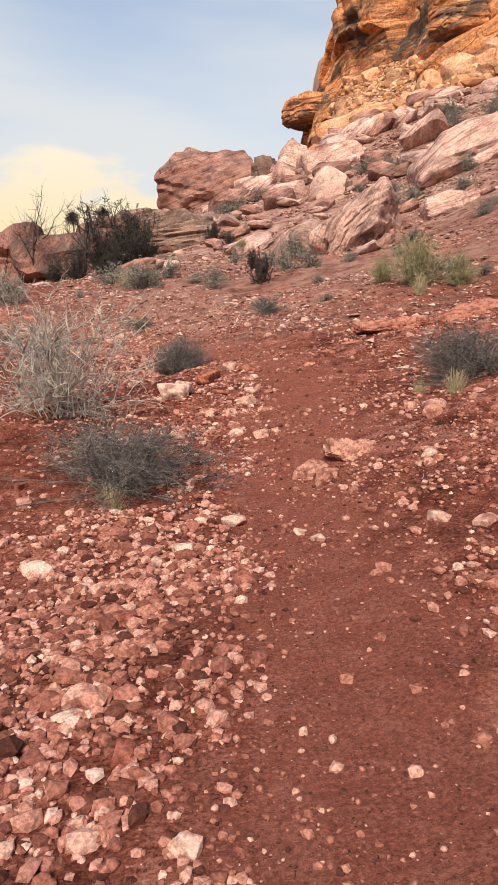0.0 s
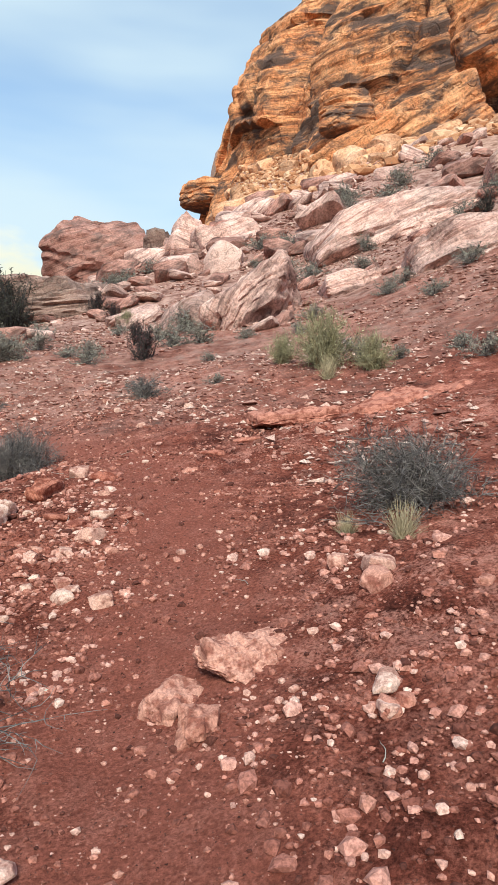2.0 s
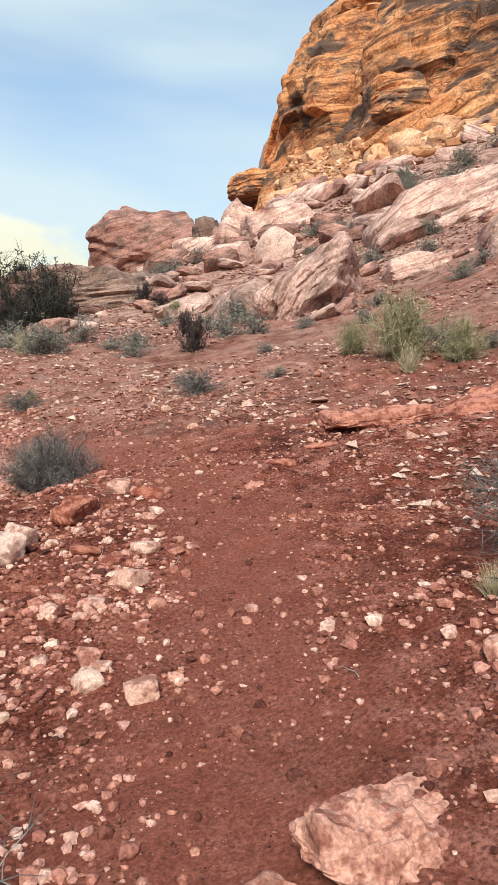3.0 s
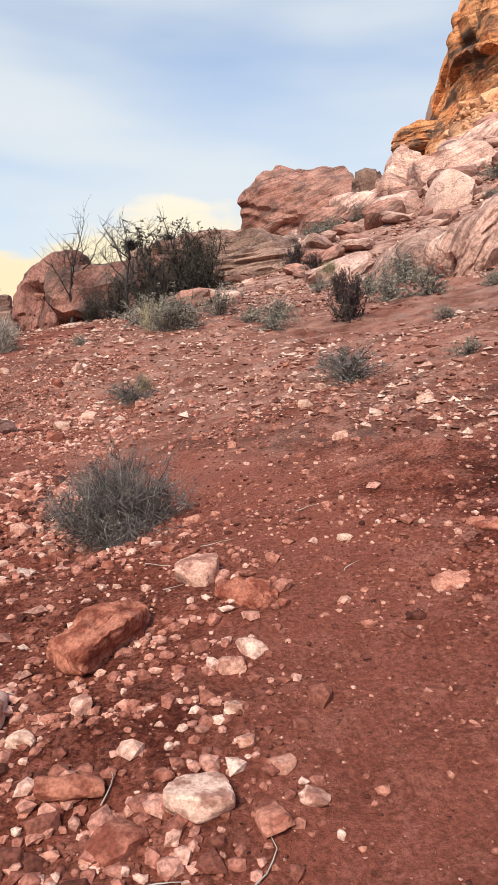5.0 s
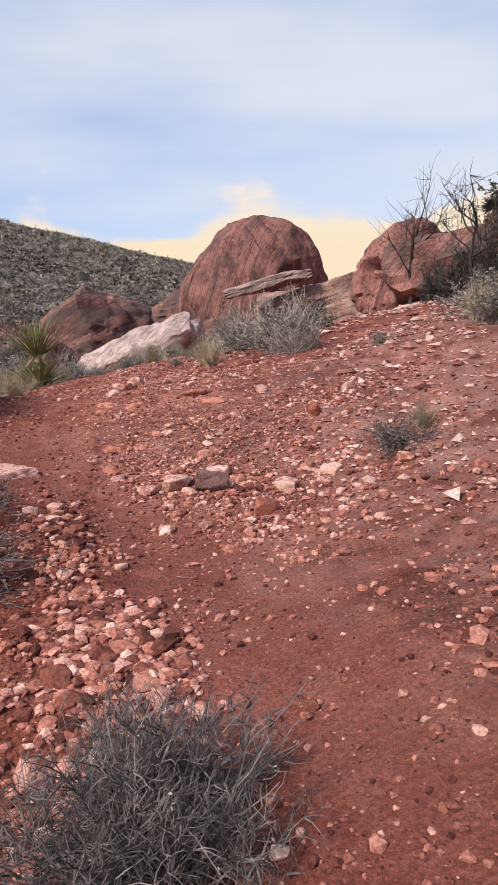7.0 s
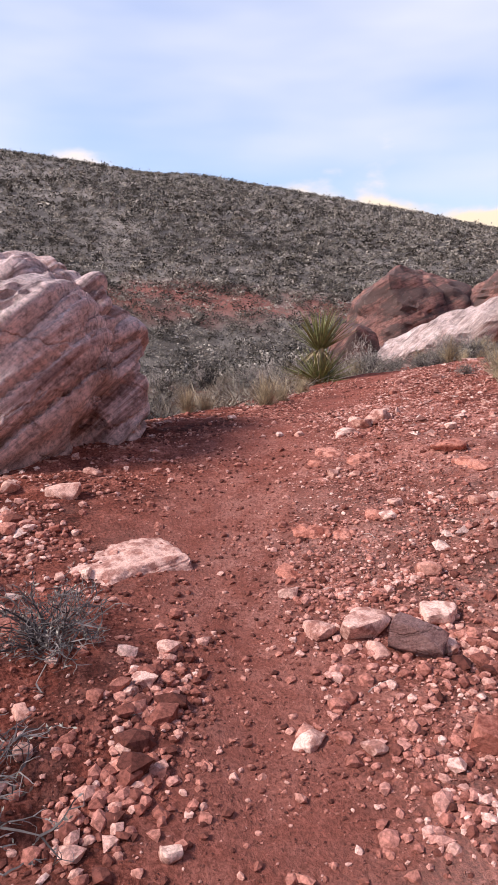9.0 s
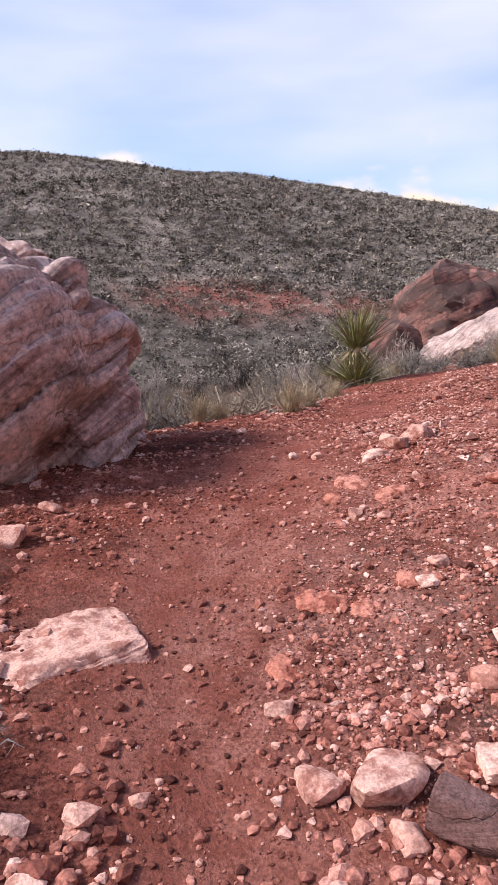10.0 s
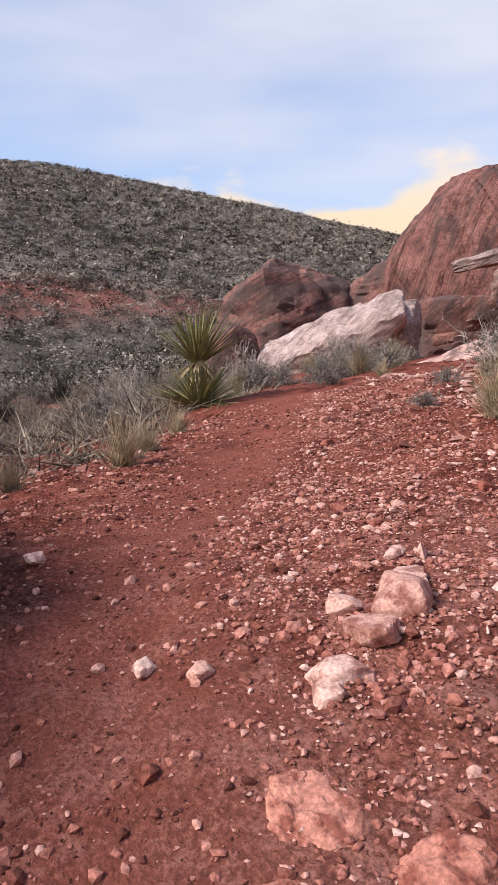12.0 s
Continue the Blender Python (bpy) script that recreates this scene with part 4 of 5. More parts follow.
def shrub(name, w, h, seed, twig, leaf=None, stems=40, twigs=420, fine=900, leafs=0, thick=0.006, leaf_size=0.03, upright=0.35, label="", category="shrub", group=""):
    """A domed shrub: stems from one foot, twigs, fine twigs and leaves."""
    rnd = np.random.RandomState(seed)
    root = tagged(new(name), label, category, group)
    sc = np.array([w / 2, w / 2, h])

    def ways(n, up):
        d = rnd.normal(size=(n, 3))
        d[:, 2] = np.abs(d[:, 2]) + up
        return d / np.linalg.norm(d, axis=1, keepdims=True)

    st = grow(rnd, rnd.normal(size=(stems, 3)) * [0.10, 0.10, 0.0], ways(stems, upright), rnd.uniform(0.55, 0.95, stems), 6, 0.18, 0.02)
    pick, at = rnd.randint(0, stems, twigs), rnd.randint(1, 6, twigs)
    d2 = st[pick, at] - st[pick, at - 1]
    d2 = d2 / np.linalg.norm(d2, axis=1, keepdims=True) + rnd.normal(size=(twigs, 3)) * 0.65
    d2 /= np.linalg.norm(d2, axis=1, keepdims=True)
    tw = grow(rnd, st[pick, at], d2, rnd.uniform(0.18, 0.42, twigs), 5, 0.25, 0.03)
    p3, a3 = rnd.randint(0, twigs, fine), rnd.randint(1, 5, fine)
    d3 = rnd.normal(size=(fine, 3)) + 0.6 * (tw[p3, a3] - tw[p3, a3 - 1]) / 0.07
    d3 /= np.linalg.norm(d3, axis=1, keepdims=True)
    fn = grow(rnd, tw[p3, a3], d3, rnd.uniform(0.08, 0.2, fine), 4, 0.3, 0.02)
    out = []
    for paths, rad in ((st, thick * 1.6), (tw, thick), (fn, thick * 0.6)):
        q = paths * sc
        q[..., 2] = np.maximum(q[..., 2], -0.04)
        out.append(tubes(q, np.full(len(q), rad) * rnd.uniform(0.6, 1.3, len(q))))
    V, F, o = [], [], 0
    for v, f in out:
        V.append(v), F.append(f + o)
        o += len(v)
    part("twig_mass", mesh_np("twig_mass", np.concatenate(V), np.concatenate(F), twig, False), root)
    if leafs:
        p4, a4 = rnd.randint(0, fine, leafs), rnd.randint(1, 4, leafs)
        v, f = leaves(rnd, np.maximum(fn[p4, a4] * sc, [-99, -99, 0.0]), leaf_size)
        part("foliage", mesh_np("foliage", v, f, leaf, False), root)
    return root


def tuft(name, w, h, seed, mat, blades=160, label="", width=0.006, category="grass", group=""):
    """A tussock of curved blades."""
    rnd = np.random.RandomState(seed)
    root = tagged(new(name), label, category, group)
    d = rnd.normal(size=(blades, 3))
    d[:, 2] = np.abs(d[:, 2]) * 1.2 + 0.7
    d /= np.linalg.norm(d, axis=1, keepdims=True)
    p = grow(rnd, rnd.normal(size=(blades, 3)) * [0.12, 0.12, 0], d, rnd.uniform(0.5, 1.15, blades), 5, 0.12, -0.03) * [w / 2, w / 2, h]
    v, f = tubes(p, np.full(blades, width) * rnd.uniform(0.6, 1.2, blades))
    part("blade_mass", mesh_np("blade_mass", v, f, mat, False), root)
    return root


def put(ob, x, y, z=None, rz=0.0, s=1.0):
    ob.matrix_world = pose(x, y, (gz(x, y) if z is None else z) - 0.01, 0, 0, rz) @ Matrix.Diagonal((s, s, s, 1))
    return ob


def again(ob, x, y, rz, s=1.0, z=None):
    ob2 = copy_thing(ob, pose(x, y, (gz(x, y) if z is None else z) - 0.01, 0, 0, rz))
    ob2.scale = (s, s, s)
    return ob2


dead = put(shrub("dead_shrub", 0.95, 0.52, 1, M_DEADTWIG, M_SAGE, 110, 2000, 9000, 900, 0.0026, 0.014, 0.10, "low domed grey leafless shrub beside the trail"), -0.95, 9.62, rz=20)
bush_r = put(shrub("dead_shrub", 1.15, 0.52, 2, M_DEADTWIG, M_DARKLEAF, 80, 1200, 5000, 1600, 0.003, 0.02, 0.25, "dense dark grey shrub with dry twigs on red soil"), 2.0, 6.4, rz=60)
twig_tree = put(shrub("dead_shrub", 2.5, 1.3, 3, M_PALETWIG, M_SAGE, 36, 420, 1500, 300, 0.006, 0.02, 0.4, "bleached bare shrub with pale twisting branches"), -1.95, 7.2, rz=10)
grey = put(shrub("dead_shrub", 1.65, 0.60, 4, M_DEADTWIG, M_SAGE, 80, 1200, 5000, 900, 0.003, 0.018, 0.10, "wide low grey shrub by the stones"), -1.02, 5.15, rz=0)
low = put(shrub("dead_shrub", 0.8, 0.34, 19, M_DEADTWIG, M_SAGE, 40, 260, 900, 500, 0.004, 0.02, 0.12, "small low grey shrub on the red slope"), 0.36, 12.1, rz=30)
sage = shrub("sagebrush", 1.0, 0.55, 5, M_DEADTWIG, M_SAGE, 34, 150, 320, 3000, 0.005, 0.030, 0.3, "grey-green sagebrush on the red slope", group="sagebrush on the slope")
put(sage, -2.6, 16.75)
olive = put(shrub("green_shrub", 1.15, 0.78, 6, M_OLIVE, M_OLIVE, 90, 900, 3000, 1500, 0.004, 0.035, 1.1, "olive-green broom shrub on the stony slope"), 2.75, 11.6)
dark = shrub("dark_shrub", 1.1, 0.8, 7, M_DARKTWIG, M_DARKLEAF, 40, 200, 420, 4200, 0.006, 0.028, 0.4, "dense dark scrub against the rocks", group="dark scrub")
put(dark, -4.55, 22.6, s=1.6)
maroon = put(shrub("maroon_shrub", 0.7, 0.65, 8, M_DARKTWIG, M_MAROON, 40, 350, 900, 1600, 0.006, 0.035, 0.6, "sparse maroon-brown shrub on the slope"), 0.3, 15.6, s=1.0)
brush = put(shrub("bare_shrub", 1.1, 0.75, 18, M_PALETWIG, M_SAGE, 30, 200, 460, 300, 0.005, 0.03, 0.4, "bare pale grey shrub in the hollow", group="bare shrubs in the hollow"), -11.5, 13.2)
straw = tuft("grass_tussock", 0.5, 0.42, 9, M_STRAW, 260, "dry straw-coloured grass tussock", 0.0035, group="dry tussocks")
put(straw, -9.7, 14.7, s=1.25)

for x, y, rz, s in [(-2.03, 13.2, 30, 0.85), (0.30, 12.6, 80, 0.8), (-2.98, 10.22, 120, 1.1), (-3.75, 10.72, 10, 1.0)]:
    again(low, x, y, rz, s)
# sagebrush nearest to the trail
for x, y, rz, s in [(4.65, 10.6, 15, 0.7), (4.7, 11.4, 115, 0.55), (3.86, 11.66, 352, 0.5), (3.39, 11.86, 285, 0.8), (1.3, 11.9, 20, 0.35), (3.1, 12.3, 85, 0.9), (1.43, 14.54, 327, 0.4), (5.96, 15.37, 59, 0.8), (-0.73, 15.6, 134, 0.75),
                    (3.38, 15.82, 218, 0.6), (-3.9, 16.4, 215, 0.4), (7.2, 16.4, 45, 1), (-0.85, 16.6, 10, 0.85), (2.4, 16.6, 145, 0.55), (-2.4, 16.84, 335, 1.2), (1.47, 16.87, 268, 1)]:
    again(sage, x, y, rz, s)
# sagebrush below the tilted slabs
for x, y, rz, s in [(-1.3, 16.9, 70, 0.6), (0.96, 16.95, 201, 1), (5.6, 17, 105, 0.8), (3.9, 17.1, 5, 0.7), (-5.9, 17.2, 15, 1.3), (-8.6, 17.4, 25, 0.4), (6.11, 17.44, 17, 0.8), (-2.9, 17.6, 40, 1.25), (-6.9, 17.9, 95, 1.5),
                    (0.6, 18.2, 300, 0.9), (-2.12, 18.45, 42, 1), (-9.2, 18.5, 205, 0.45), (-3.6, 18.6, 80, 1.3), (-8, 18.6, 170, 1.4), (1.3, 19, 200, 1.2), (-9, 19.4, 260, 1.2)]:
    again(sage, x, y, rz, s)
# sagebrush among the slabs
for x, y, rz, s in [(-12.4, 19.6, 10, 0.75), (-0.36, 20.1, 109, 0.7), (-7.6, 20.2, 33, 1.3), (-2.4, 20.6, 120, 1), (-13.6, 21, 20, 0.8), (6.31, 21.18, 310, 0.9), (-12.7, 21.2, 130, 1), (9.5, 21.6, 55, 1.2), (0.86, 22.06, 126, 0.6),
                    (-15.6, 22.3, 210, 1.2), (11, 22.4, 155, 1.5), (5.32, 22.87, 176, 1.2), (7, 22.9, 235, 1.1), (4.73, 23.24, 243, 0.8), (-14.4, 23.6, 75, 1), (-16.8, 24, 310, 1)]:
    again(sage, x, y, rz, s)
# sagebrush up to the scree
for x, y, rz, s in [(4.9, 24.8, 335, 1), (-2.68, 25.89, 34, 0.8), (4.09, 26.18, 260, 0.8), (6, 26.4, 135, 1.3), (5.41, 27.46, 151, 1.3), (-1.6, 27.6, 265, 1.4), (9.41, 27.93, 84, 1.6), (1.21, 28.12, 67, 1.1), (8.1, 28.5, 255, 1.4),
                    (4.6, 28.6, 35, 1.3), (-0.6, 29, 65, 1.6), (-1.05, 29.16, 0, 1.3), (10.5, 29.5, 245, 1.6), (8.44, 30.07, 193, 1.6), (0.5, 30.2, 165, 1.3), (12.5, 31, 345, 1.7)]:
    again(sage, x, y, rz, s)
for x, y, rz, s in [(2.35, 12.4, 130, 0.55), (3.35, 11.2, 250, 0.62), (-0.2, 21.5, 40, 0.6), (6.8, 23.6, 160, 1.2)]:
    again(olive, x, y, rz, s)
for x, y, rz, s in [(-5.4, 22.2, 30, 1.3), (-3.7, 23.9, 130, 2.1), (-5.0, 24.4, 230, 2.7), (-4.3, 25.0, 20, 2.4), (-6.3, 23.2, 330, 1.1), (-4.2, 21.0, 70, 0.9), (-10.2, 24.5, 200, 1.2), (8.3, 24.3, 20, 1.0), (9.9, 21.0, 310, 0.9), (1.9, 22.7, 0, 0.6)]:
    again(dark, x, y, rz, s)
for x, y, rz, s in [(-1.2, 24.4, 30, 1.2), (0.15, 17.7, 130, 0.9), (-0.6, 22.8, 210, 0.9)]:
    again(maroon, x, y, rz, s)
for x, y, rz, s in [(-9.3, 13.35, 60, 0.9), (-9.3, 13.6, 200, 0.75), (-7.5, 17.0, 100, 1.3), (-7.0, 16.6, 10, 1.1), (-8.9, 18.8, 70, 0.7), (-12.0, 20.4, 140, 0.8), (1.75, 5.85, 0, 0.55), (1.55, 6.25, 100, 0.4), (-0.95, 4.65, 0, 0.5), (2.7, 11.1, 10, 0.8), (4.9, 10.2, 90, 0.6), (-11.0, 16.0, 30, 0.8), (-10.4, 15.3, 250, 0.9), (-2.0, 13.5, 300, 0.6), (-3.0, 17.2, 15, 1.2)]:
    again(straw, x, y, rz, s)


def thicket():
    """Scrub in the hollow below the trail."""
    rnd = random.Random(8)
    for _ in range(130):
        x, y = rnd.uniform(-34, -10.6), rnd.uniform(8.5, 27)
        if y > 15.6 + 0.62 * (-10 - x) + 6:
            continue
        if y < 11 and x > -12.5:
            continue
        if math.hypot(x + 13.7, y - 18) < 1.3 or y > -0.65 * (x + 4.3) + 12.5 and x > -13.0:
            continue
        kind = rnd.choice([sage, sage, sage, dark, sage, brush, brush, straw])
        again(kind, x, y, rnd.uniform(0, 360), rnd.uniform(0.9, 1.6))


thicket()
for x, y, rz, s in [(-34.67, 18.79, 0, 1.8), (-33.32, 16.77, 77, 1.7), (-34.34, 20.57, 154, 1.6), (-32.97, 22.59, 231, 1.5), (-46.80, 20.23, 308, 1.4), (-6.4, 17.6, 20, 1.3), (-7.4, 18.3, 110, 1.4), (-8.4, 19.0, 200, 1.2), (-5.6, 17.0, 290, 1.0), (-9.6, 20.0, 50, 1.2)]:
    again(brush, x, y, rz, s)


def bare_tree(x, y, seed, h, label):
    """A small leafless tree: crooked trunk, limbs and twigs."""
    rnd = np.random.RandomState(seed)
    root = tagged(new("dead_tree"), label, "tree")
    trunk = grow(rnd, np.zeros((1, 3)), np.array([[0.25, 0.0, 1.0]]), np.array([h * 0.62]), 8, 0.22, 0.05)
    v, f = tubes(trunk, np.array([0.055]), 6)
    part("trunk", mesh_np("trunk", v, f, M_DARKTWIG), root)
    n = 9
    at = rnd.randint(3, 8, n)
    d = rnd.normal(size=(n, 3))
    d[:, 2] = np.abs(d[:, 2]) + 0.5
    d /= np.linalg.norm(d, axis=1, keepdims=True)
    limb = grow(rnd, trunk[0, at], d, rnd.uniform(0.3, 0.5, n) * h, 6, 0.25, 0.08)
    v, f = tubes(limb, np.full(n, 0.022), 4)
    part("limb_mass", mesh_np("limb_mass", v, f, M_DARKTWIG), root)
    m = 150
    p, a = rnd.randint(0, n, m), rnd.randint(2, 6, m)
    d = rnd.normal(size=(m, 3)) * 0.8 + [0, 0, 0.6]
    d /= np.linalg.norm(d, axis=1, keepdims=True)
    tw = grow(rnd, limb[p, a], d, rnd.uniform(0.08, 0.26, m) * h, 5, 0.2, 0.05)
    v, f = tubes(tw, np.full(m, 0.007))
    part("twig_mass", mesh_np("twig_mass", v, f, M_DARKTWIG), root)
    root.matrix_world = pose(x, y, gz(x, y) - 0.05)
    return root


bare_tree(-5.25, 22.2, 3, 2.4, "leafless dark crooked small tree among scrub")
bare_tree(-7.3, 24.0, 6, 3.1, "bare thin tree beside a red boulder")
bare_tree(-4.8, 25.0, 9, 2.6, "bare dark shrub tree on the outcrop")


def tufted_tree(x, y, h, seed):
    """A thin stalk with a dark bushy head."""
    rnd = np.random.RandomState(seed)
    root = tagged(new("tufted_tree"), "thin dark stalk with a bushy head on the outcrop", "tree")
    st = grow(rnd, np.zeros((1, 3)), np.array([[0.1, 0, 1.0]]), np.array([h]), 7, 0.08, 0.05)
    v, f = tubes(st, np.array([0.05]), 5)
    part("trunk", mesh_np("trunk", v, f, M_DARKTWIG), root)
    n = 420
    d = rnd.normal(size=(n, 3))
    d /= np.linalg.norm(d, axis=1, keepdims=True)
    tw = grow(rnd, np.repeat(st[:, -1], n, 0), d, rnd.uniform(0.15, 0.40, n), 4, 0.25, -0.02)
    v, f = tubes(tw, np.full(n, 0.012))
    part("crown", mesh_np("crown", v, f, M_DARKTWIG, False), root)
    root.matrix_world = pose(x, y, gz(x, y) - 0.1)


tufted_tree(-6.0, 28.6, 2.0, 4)
tufted_tree(-6.9, 28.2, 2.1, 5)


def rosette(parent, z, count, length, width, mat, seed, droop, low, high, label):
    """Stiff blades round a centre; each is a leaf of its own on one shared mesh."""
    k = 7
    t = np.linspace(0, 1, k)
    wd = width * np.array([0.7, 1.0, 0.95, 0.8, 0.6, 0.35, 0.03]) / 2
    V, F = [], []
    for i in range(k):
        c = np.array([t[i] * length, 0, -droop * length * t[i] ** 2])
        V += [c + [0, wd[i], 0.35 * wd[i]], c, c + [0, -wd[i], 0.35 * wd[i]], c - [0, 0, 0.004]]
    for i in range(k - 1):
        a, b = 4 * i, 4 * i + 4
        F += [(a, a + 1, b + 1, b), (a + 1, a + 2, b + 2, b + 1), (a + 2, a + 3, b + 3, b + 2), (a + 3, a, b, b + 3)]
    me = mesh_np("leaf", np.array(V), np.array(F), mat, False)
    rnd = random.Random(seed)
    for i in range(count):
        s = rnd.uniform(0.75, 1.1)
        ob = part("leaf", me, parent)
        ob.matrix_basis = pose(0, 0, z, 0, 0, i * 137.5 + rnd.uniform(-10, 10)) @ pose(0.02, 0, 0, rnd.uniform(-25, 25), -rnd.uniform(low, high), 0) @ Matrix.Diagonal((s, s, s, 1))


def build_yucca(x, y):
    root = tagged(new("yucca"), "twin-headed green yucca with stiff pointed blades", "yucca")
    V, F = tubes(np.array([[[0, 0, -0.1], [0.03, 0, 0.3], [0.05, 0.02, 0.6], [0.04, 0.0, 0.95]]], float), np.array([0.17]), 8)
    part("trunk", mesh_np("trunk", V, F, M_YUCCADRY), root, "short trunk wrapped in dry fibre")
    rosette(root, 0.80, 110, 0.92, 0.052, M_YUCCA, 1, 0.03, 30, 86, "upper")
    rosette(root, 0.84, 60, 0.46, 0.045, M_YUCCADRY, 5, 0.2, -78, -20, "skirt")
    rosette(root, 0.12, 170, 0.86, 0.052, M_YUCCA, 2, 0.06, 8, 74, "lower")
    rosette(root, 0.16, 26, 0.6, 0.035, M_YUCCADRY, 3, 0.3, -25, 5, "dry")
    root.matrix_world = pose(x, y, gz(x, y) - 0.12)
    return root


build_yucca(-13.4, 17.75)


def barrel_cactus(x, y):
    root = tagged(new("barrel_cactus"), "ribbed brown-red barrel cactus on the slab", "cactus")
    n, k = 36, 14
    V = []
    for i in range(k):
        t = i / (k - 1)
        r = 0.26 * math.sin(math.pi * min(0.97, 0.12 + 0.86 * t)) ** 0.5
        for j in range(n):
            a = 2 * math.pi * j / n
            V.append((r * (1 + 0.10 * (j % 3 == 0)) * math.cos(a), r * (1 + 0.10 * (j % 3 == 0)) * math.sin(a), 0.85 * t))
    i = np.arange(n * k).reshape(k, n)
    j = np.roll(i, -1, 1)
    F = np.stack([i[:-1], j[:-1], j[1:], i[1:]], -1).reshape(-1, 4)
    part("body", mesh_np("body", np.array(V), F, M_MAROON), root)
    root.matrix_world = pose(x, y, 6.7)


barrel_cactus(9.2, 21.9)


def far_scrub():
    """Scrub of the far hillside: thousands of small ragged bushes."""
    rnd = np.random.RandomState(12)
    n = 50000
    az = np.radians(rnd.uniform(24, 112, n))
    r = 34 + 190 * rnd.uniform(0, 1, n) ** 1.25
    x, y = -2 - r * np.sin(az), 11 + r * np.cos(az)
    keep = ~((np.degrees(az) < 50) & (r < 46))
    x, y, r = x[keep], y[keep], r[keep]
    n = len(x)
    z = ground_z(x, y)
    size = rnd.uniform(0.4, 1.05, n) * (1 + 0.5 * (rnd.uniform(size=n) > 0.93))
    V, tone = [], []
    for low, high, k, w in ((0, 58, 46, 0.075), (58, 90, 30, 0.115), (90, 999, 16, 0.165)):
        m = (r >= low) & (r < high)
        sz = size[m][:, None, None]
        c = np.stack([x[m], y[m], z[m]], 1)[:, None] + rnd.normal(size=(m.sum(), k, 3)) * [0.30, 0.30, 0.0] * sz
        c = c + np.abs(rnd.normal(size=(m.sum(), k, 1))) * 0.26 * sz * [0, 0, 1]
        d = rnd.normal(size=(m.sum(), k, 2, 3)) * w * sz[..., None]
        d[..., 2] = np.abs(d[..., 2])
        V.append(np.stack([c, c + d[:, :, 0], c + d[:, :, 1]], 2).reshape(-1, 3))
        tone.append(np.repeat(rnd.uniform(size=m.sum()), 3 * k))
    V = np.concatenate(V)
    F = np.arange(len(V)).reshape(-1, 3)
    me = mesh_np("hillside_scrub", V, F, M_HILLSHRUB, False)
    me.attributes.new("tone", "FLOAT", "POINT").data.foreach_set("value", np.concatenate(tone).astype(np.float32))
    tagged(new("hillside_scrub", me), "dark grey-green scrub dotting the far hillside", "scrub", kind="stuff")


far_scrub()


def basin_brush():
    """Low dry brush that fills the hollow between trail and hill."""
    rnd = np.random.RandomState(14)
    n = 1500
    x, y = rnd.uniform(-44, -9.8, n), rnd.uniform(6, 40, n)
    keep = (y < 15.0 + 0.62 * (-10 - x) + 2) & (y < 27) & (trail_distance(x, y) > 1.6) & ~((x > -12.2) & (y < 12.4))
    x, y = x[keep], y[keep]
    n, k = len(x), 190
    size = rnd.uniform(0.35, 0.95, n)
    c = np.stack([x, y, ground_z(x, y)], 1)[:, None] + rnd.normal(size=(n, k, 3)) * [0.42, 0.42, 0.0] * size[:, None, None]
    d = rnd.normal(size=(n, k, 3)) * [0.45, 0.45, 0.22] + [0, 0, 0.32]
    d = d * size[:, None, None] * rnd.uniform(0.5, 1.2, (n, k, 1))
    w = rnd.normal(size=(n, k, 3)) * 0.008
    V = np.stack([c - w, c + w, c + d], 2).reshape(-1, 3)
    F = np.arange(len(V)).reshape(-1, 3)
    tagged(new("hollow_brush", mesh_np("hollow_brush", V, F, M_BRUSH, False)), "dry grey-brown brush filling the hollow", "scrub", kind="stuff")


basin_brush()

# ---- stones on the ground ----
STONE_MESHES = []
for s in range(14):
    r0 = random.Random(s)
    V, F = rock_shape((1.0, r0.uniform(0.6, 0.95), r0.uniform(0.4, 0.75)), seed=200 + s, sub=3, planes=7, box=0.7, edge=60, rough=0.02, chips=0.012)
    STONE_MESHES.append(crisp(mesh_np("stone", V, F, M_STONE), 26))
PALE_MESHES = []
for s in range(7):
    r0 = random.Random(40 + s)
    V, F = rock_shape((1.0, r0.uniform(0.65, 0.95), r0.uniform(0.4, 0.6)), seed=240 + s, sub=4, planes=10, box=0.25, edge=34, rough=0.035, chips=0.02)
    PALE_MESHES.append(crisp(mesh_np("stone", V, F, M_BLEACHED), 26))


def stone(x, y, size, rz, kind, lift=0.12, label="pinkish sandstone stone lying on red soil", pale=False, squash=1.0):
    ob = new("stone", PALE_MESHES[kind % 7] if pale else STONE_MESHES[kind % 14])
    tilt = random.Random(kind * 7 + int(rz))
    ob.matrix_world = pose(x, y, gz(x, y) + lift * size * squash, tilt.uniform(-14, 14), tilt.uniform(-14, 14), rz) @ Matrix.Diagonal((size, size, size * squash, 1))
    return tagged(ob, label, "stone", "loose stones along the trail")


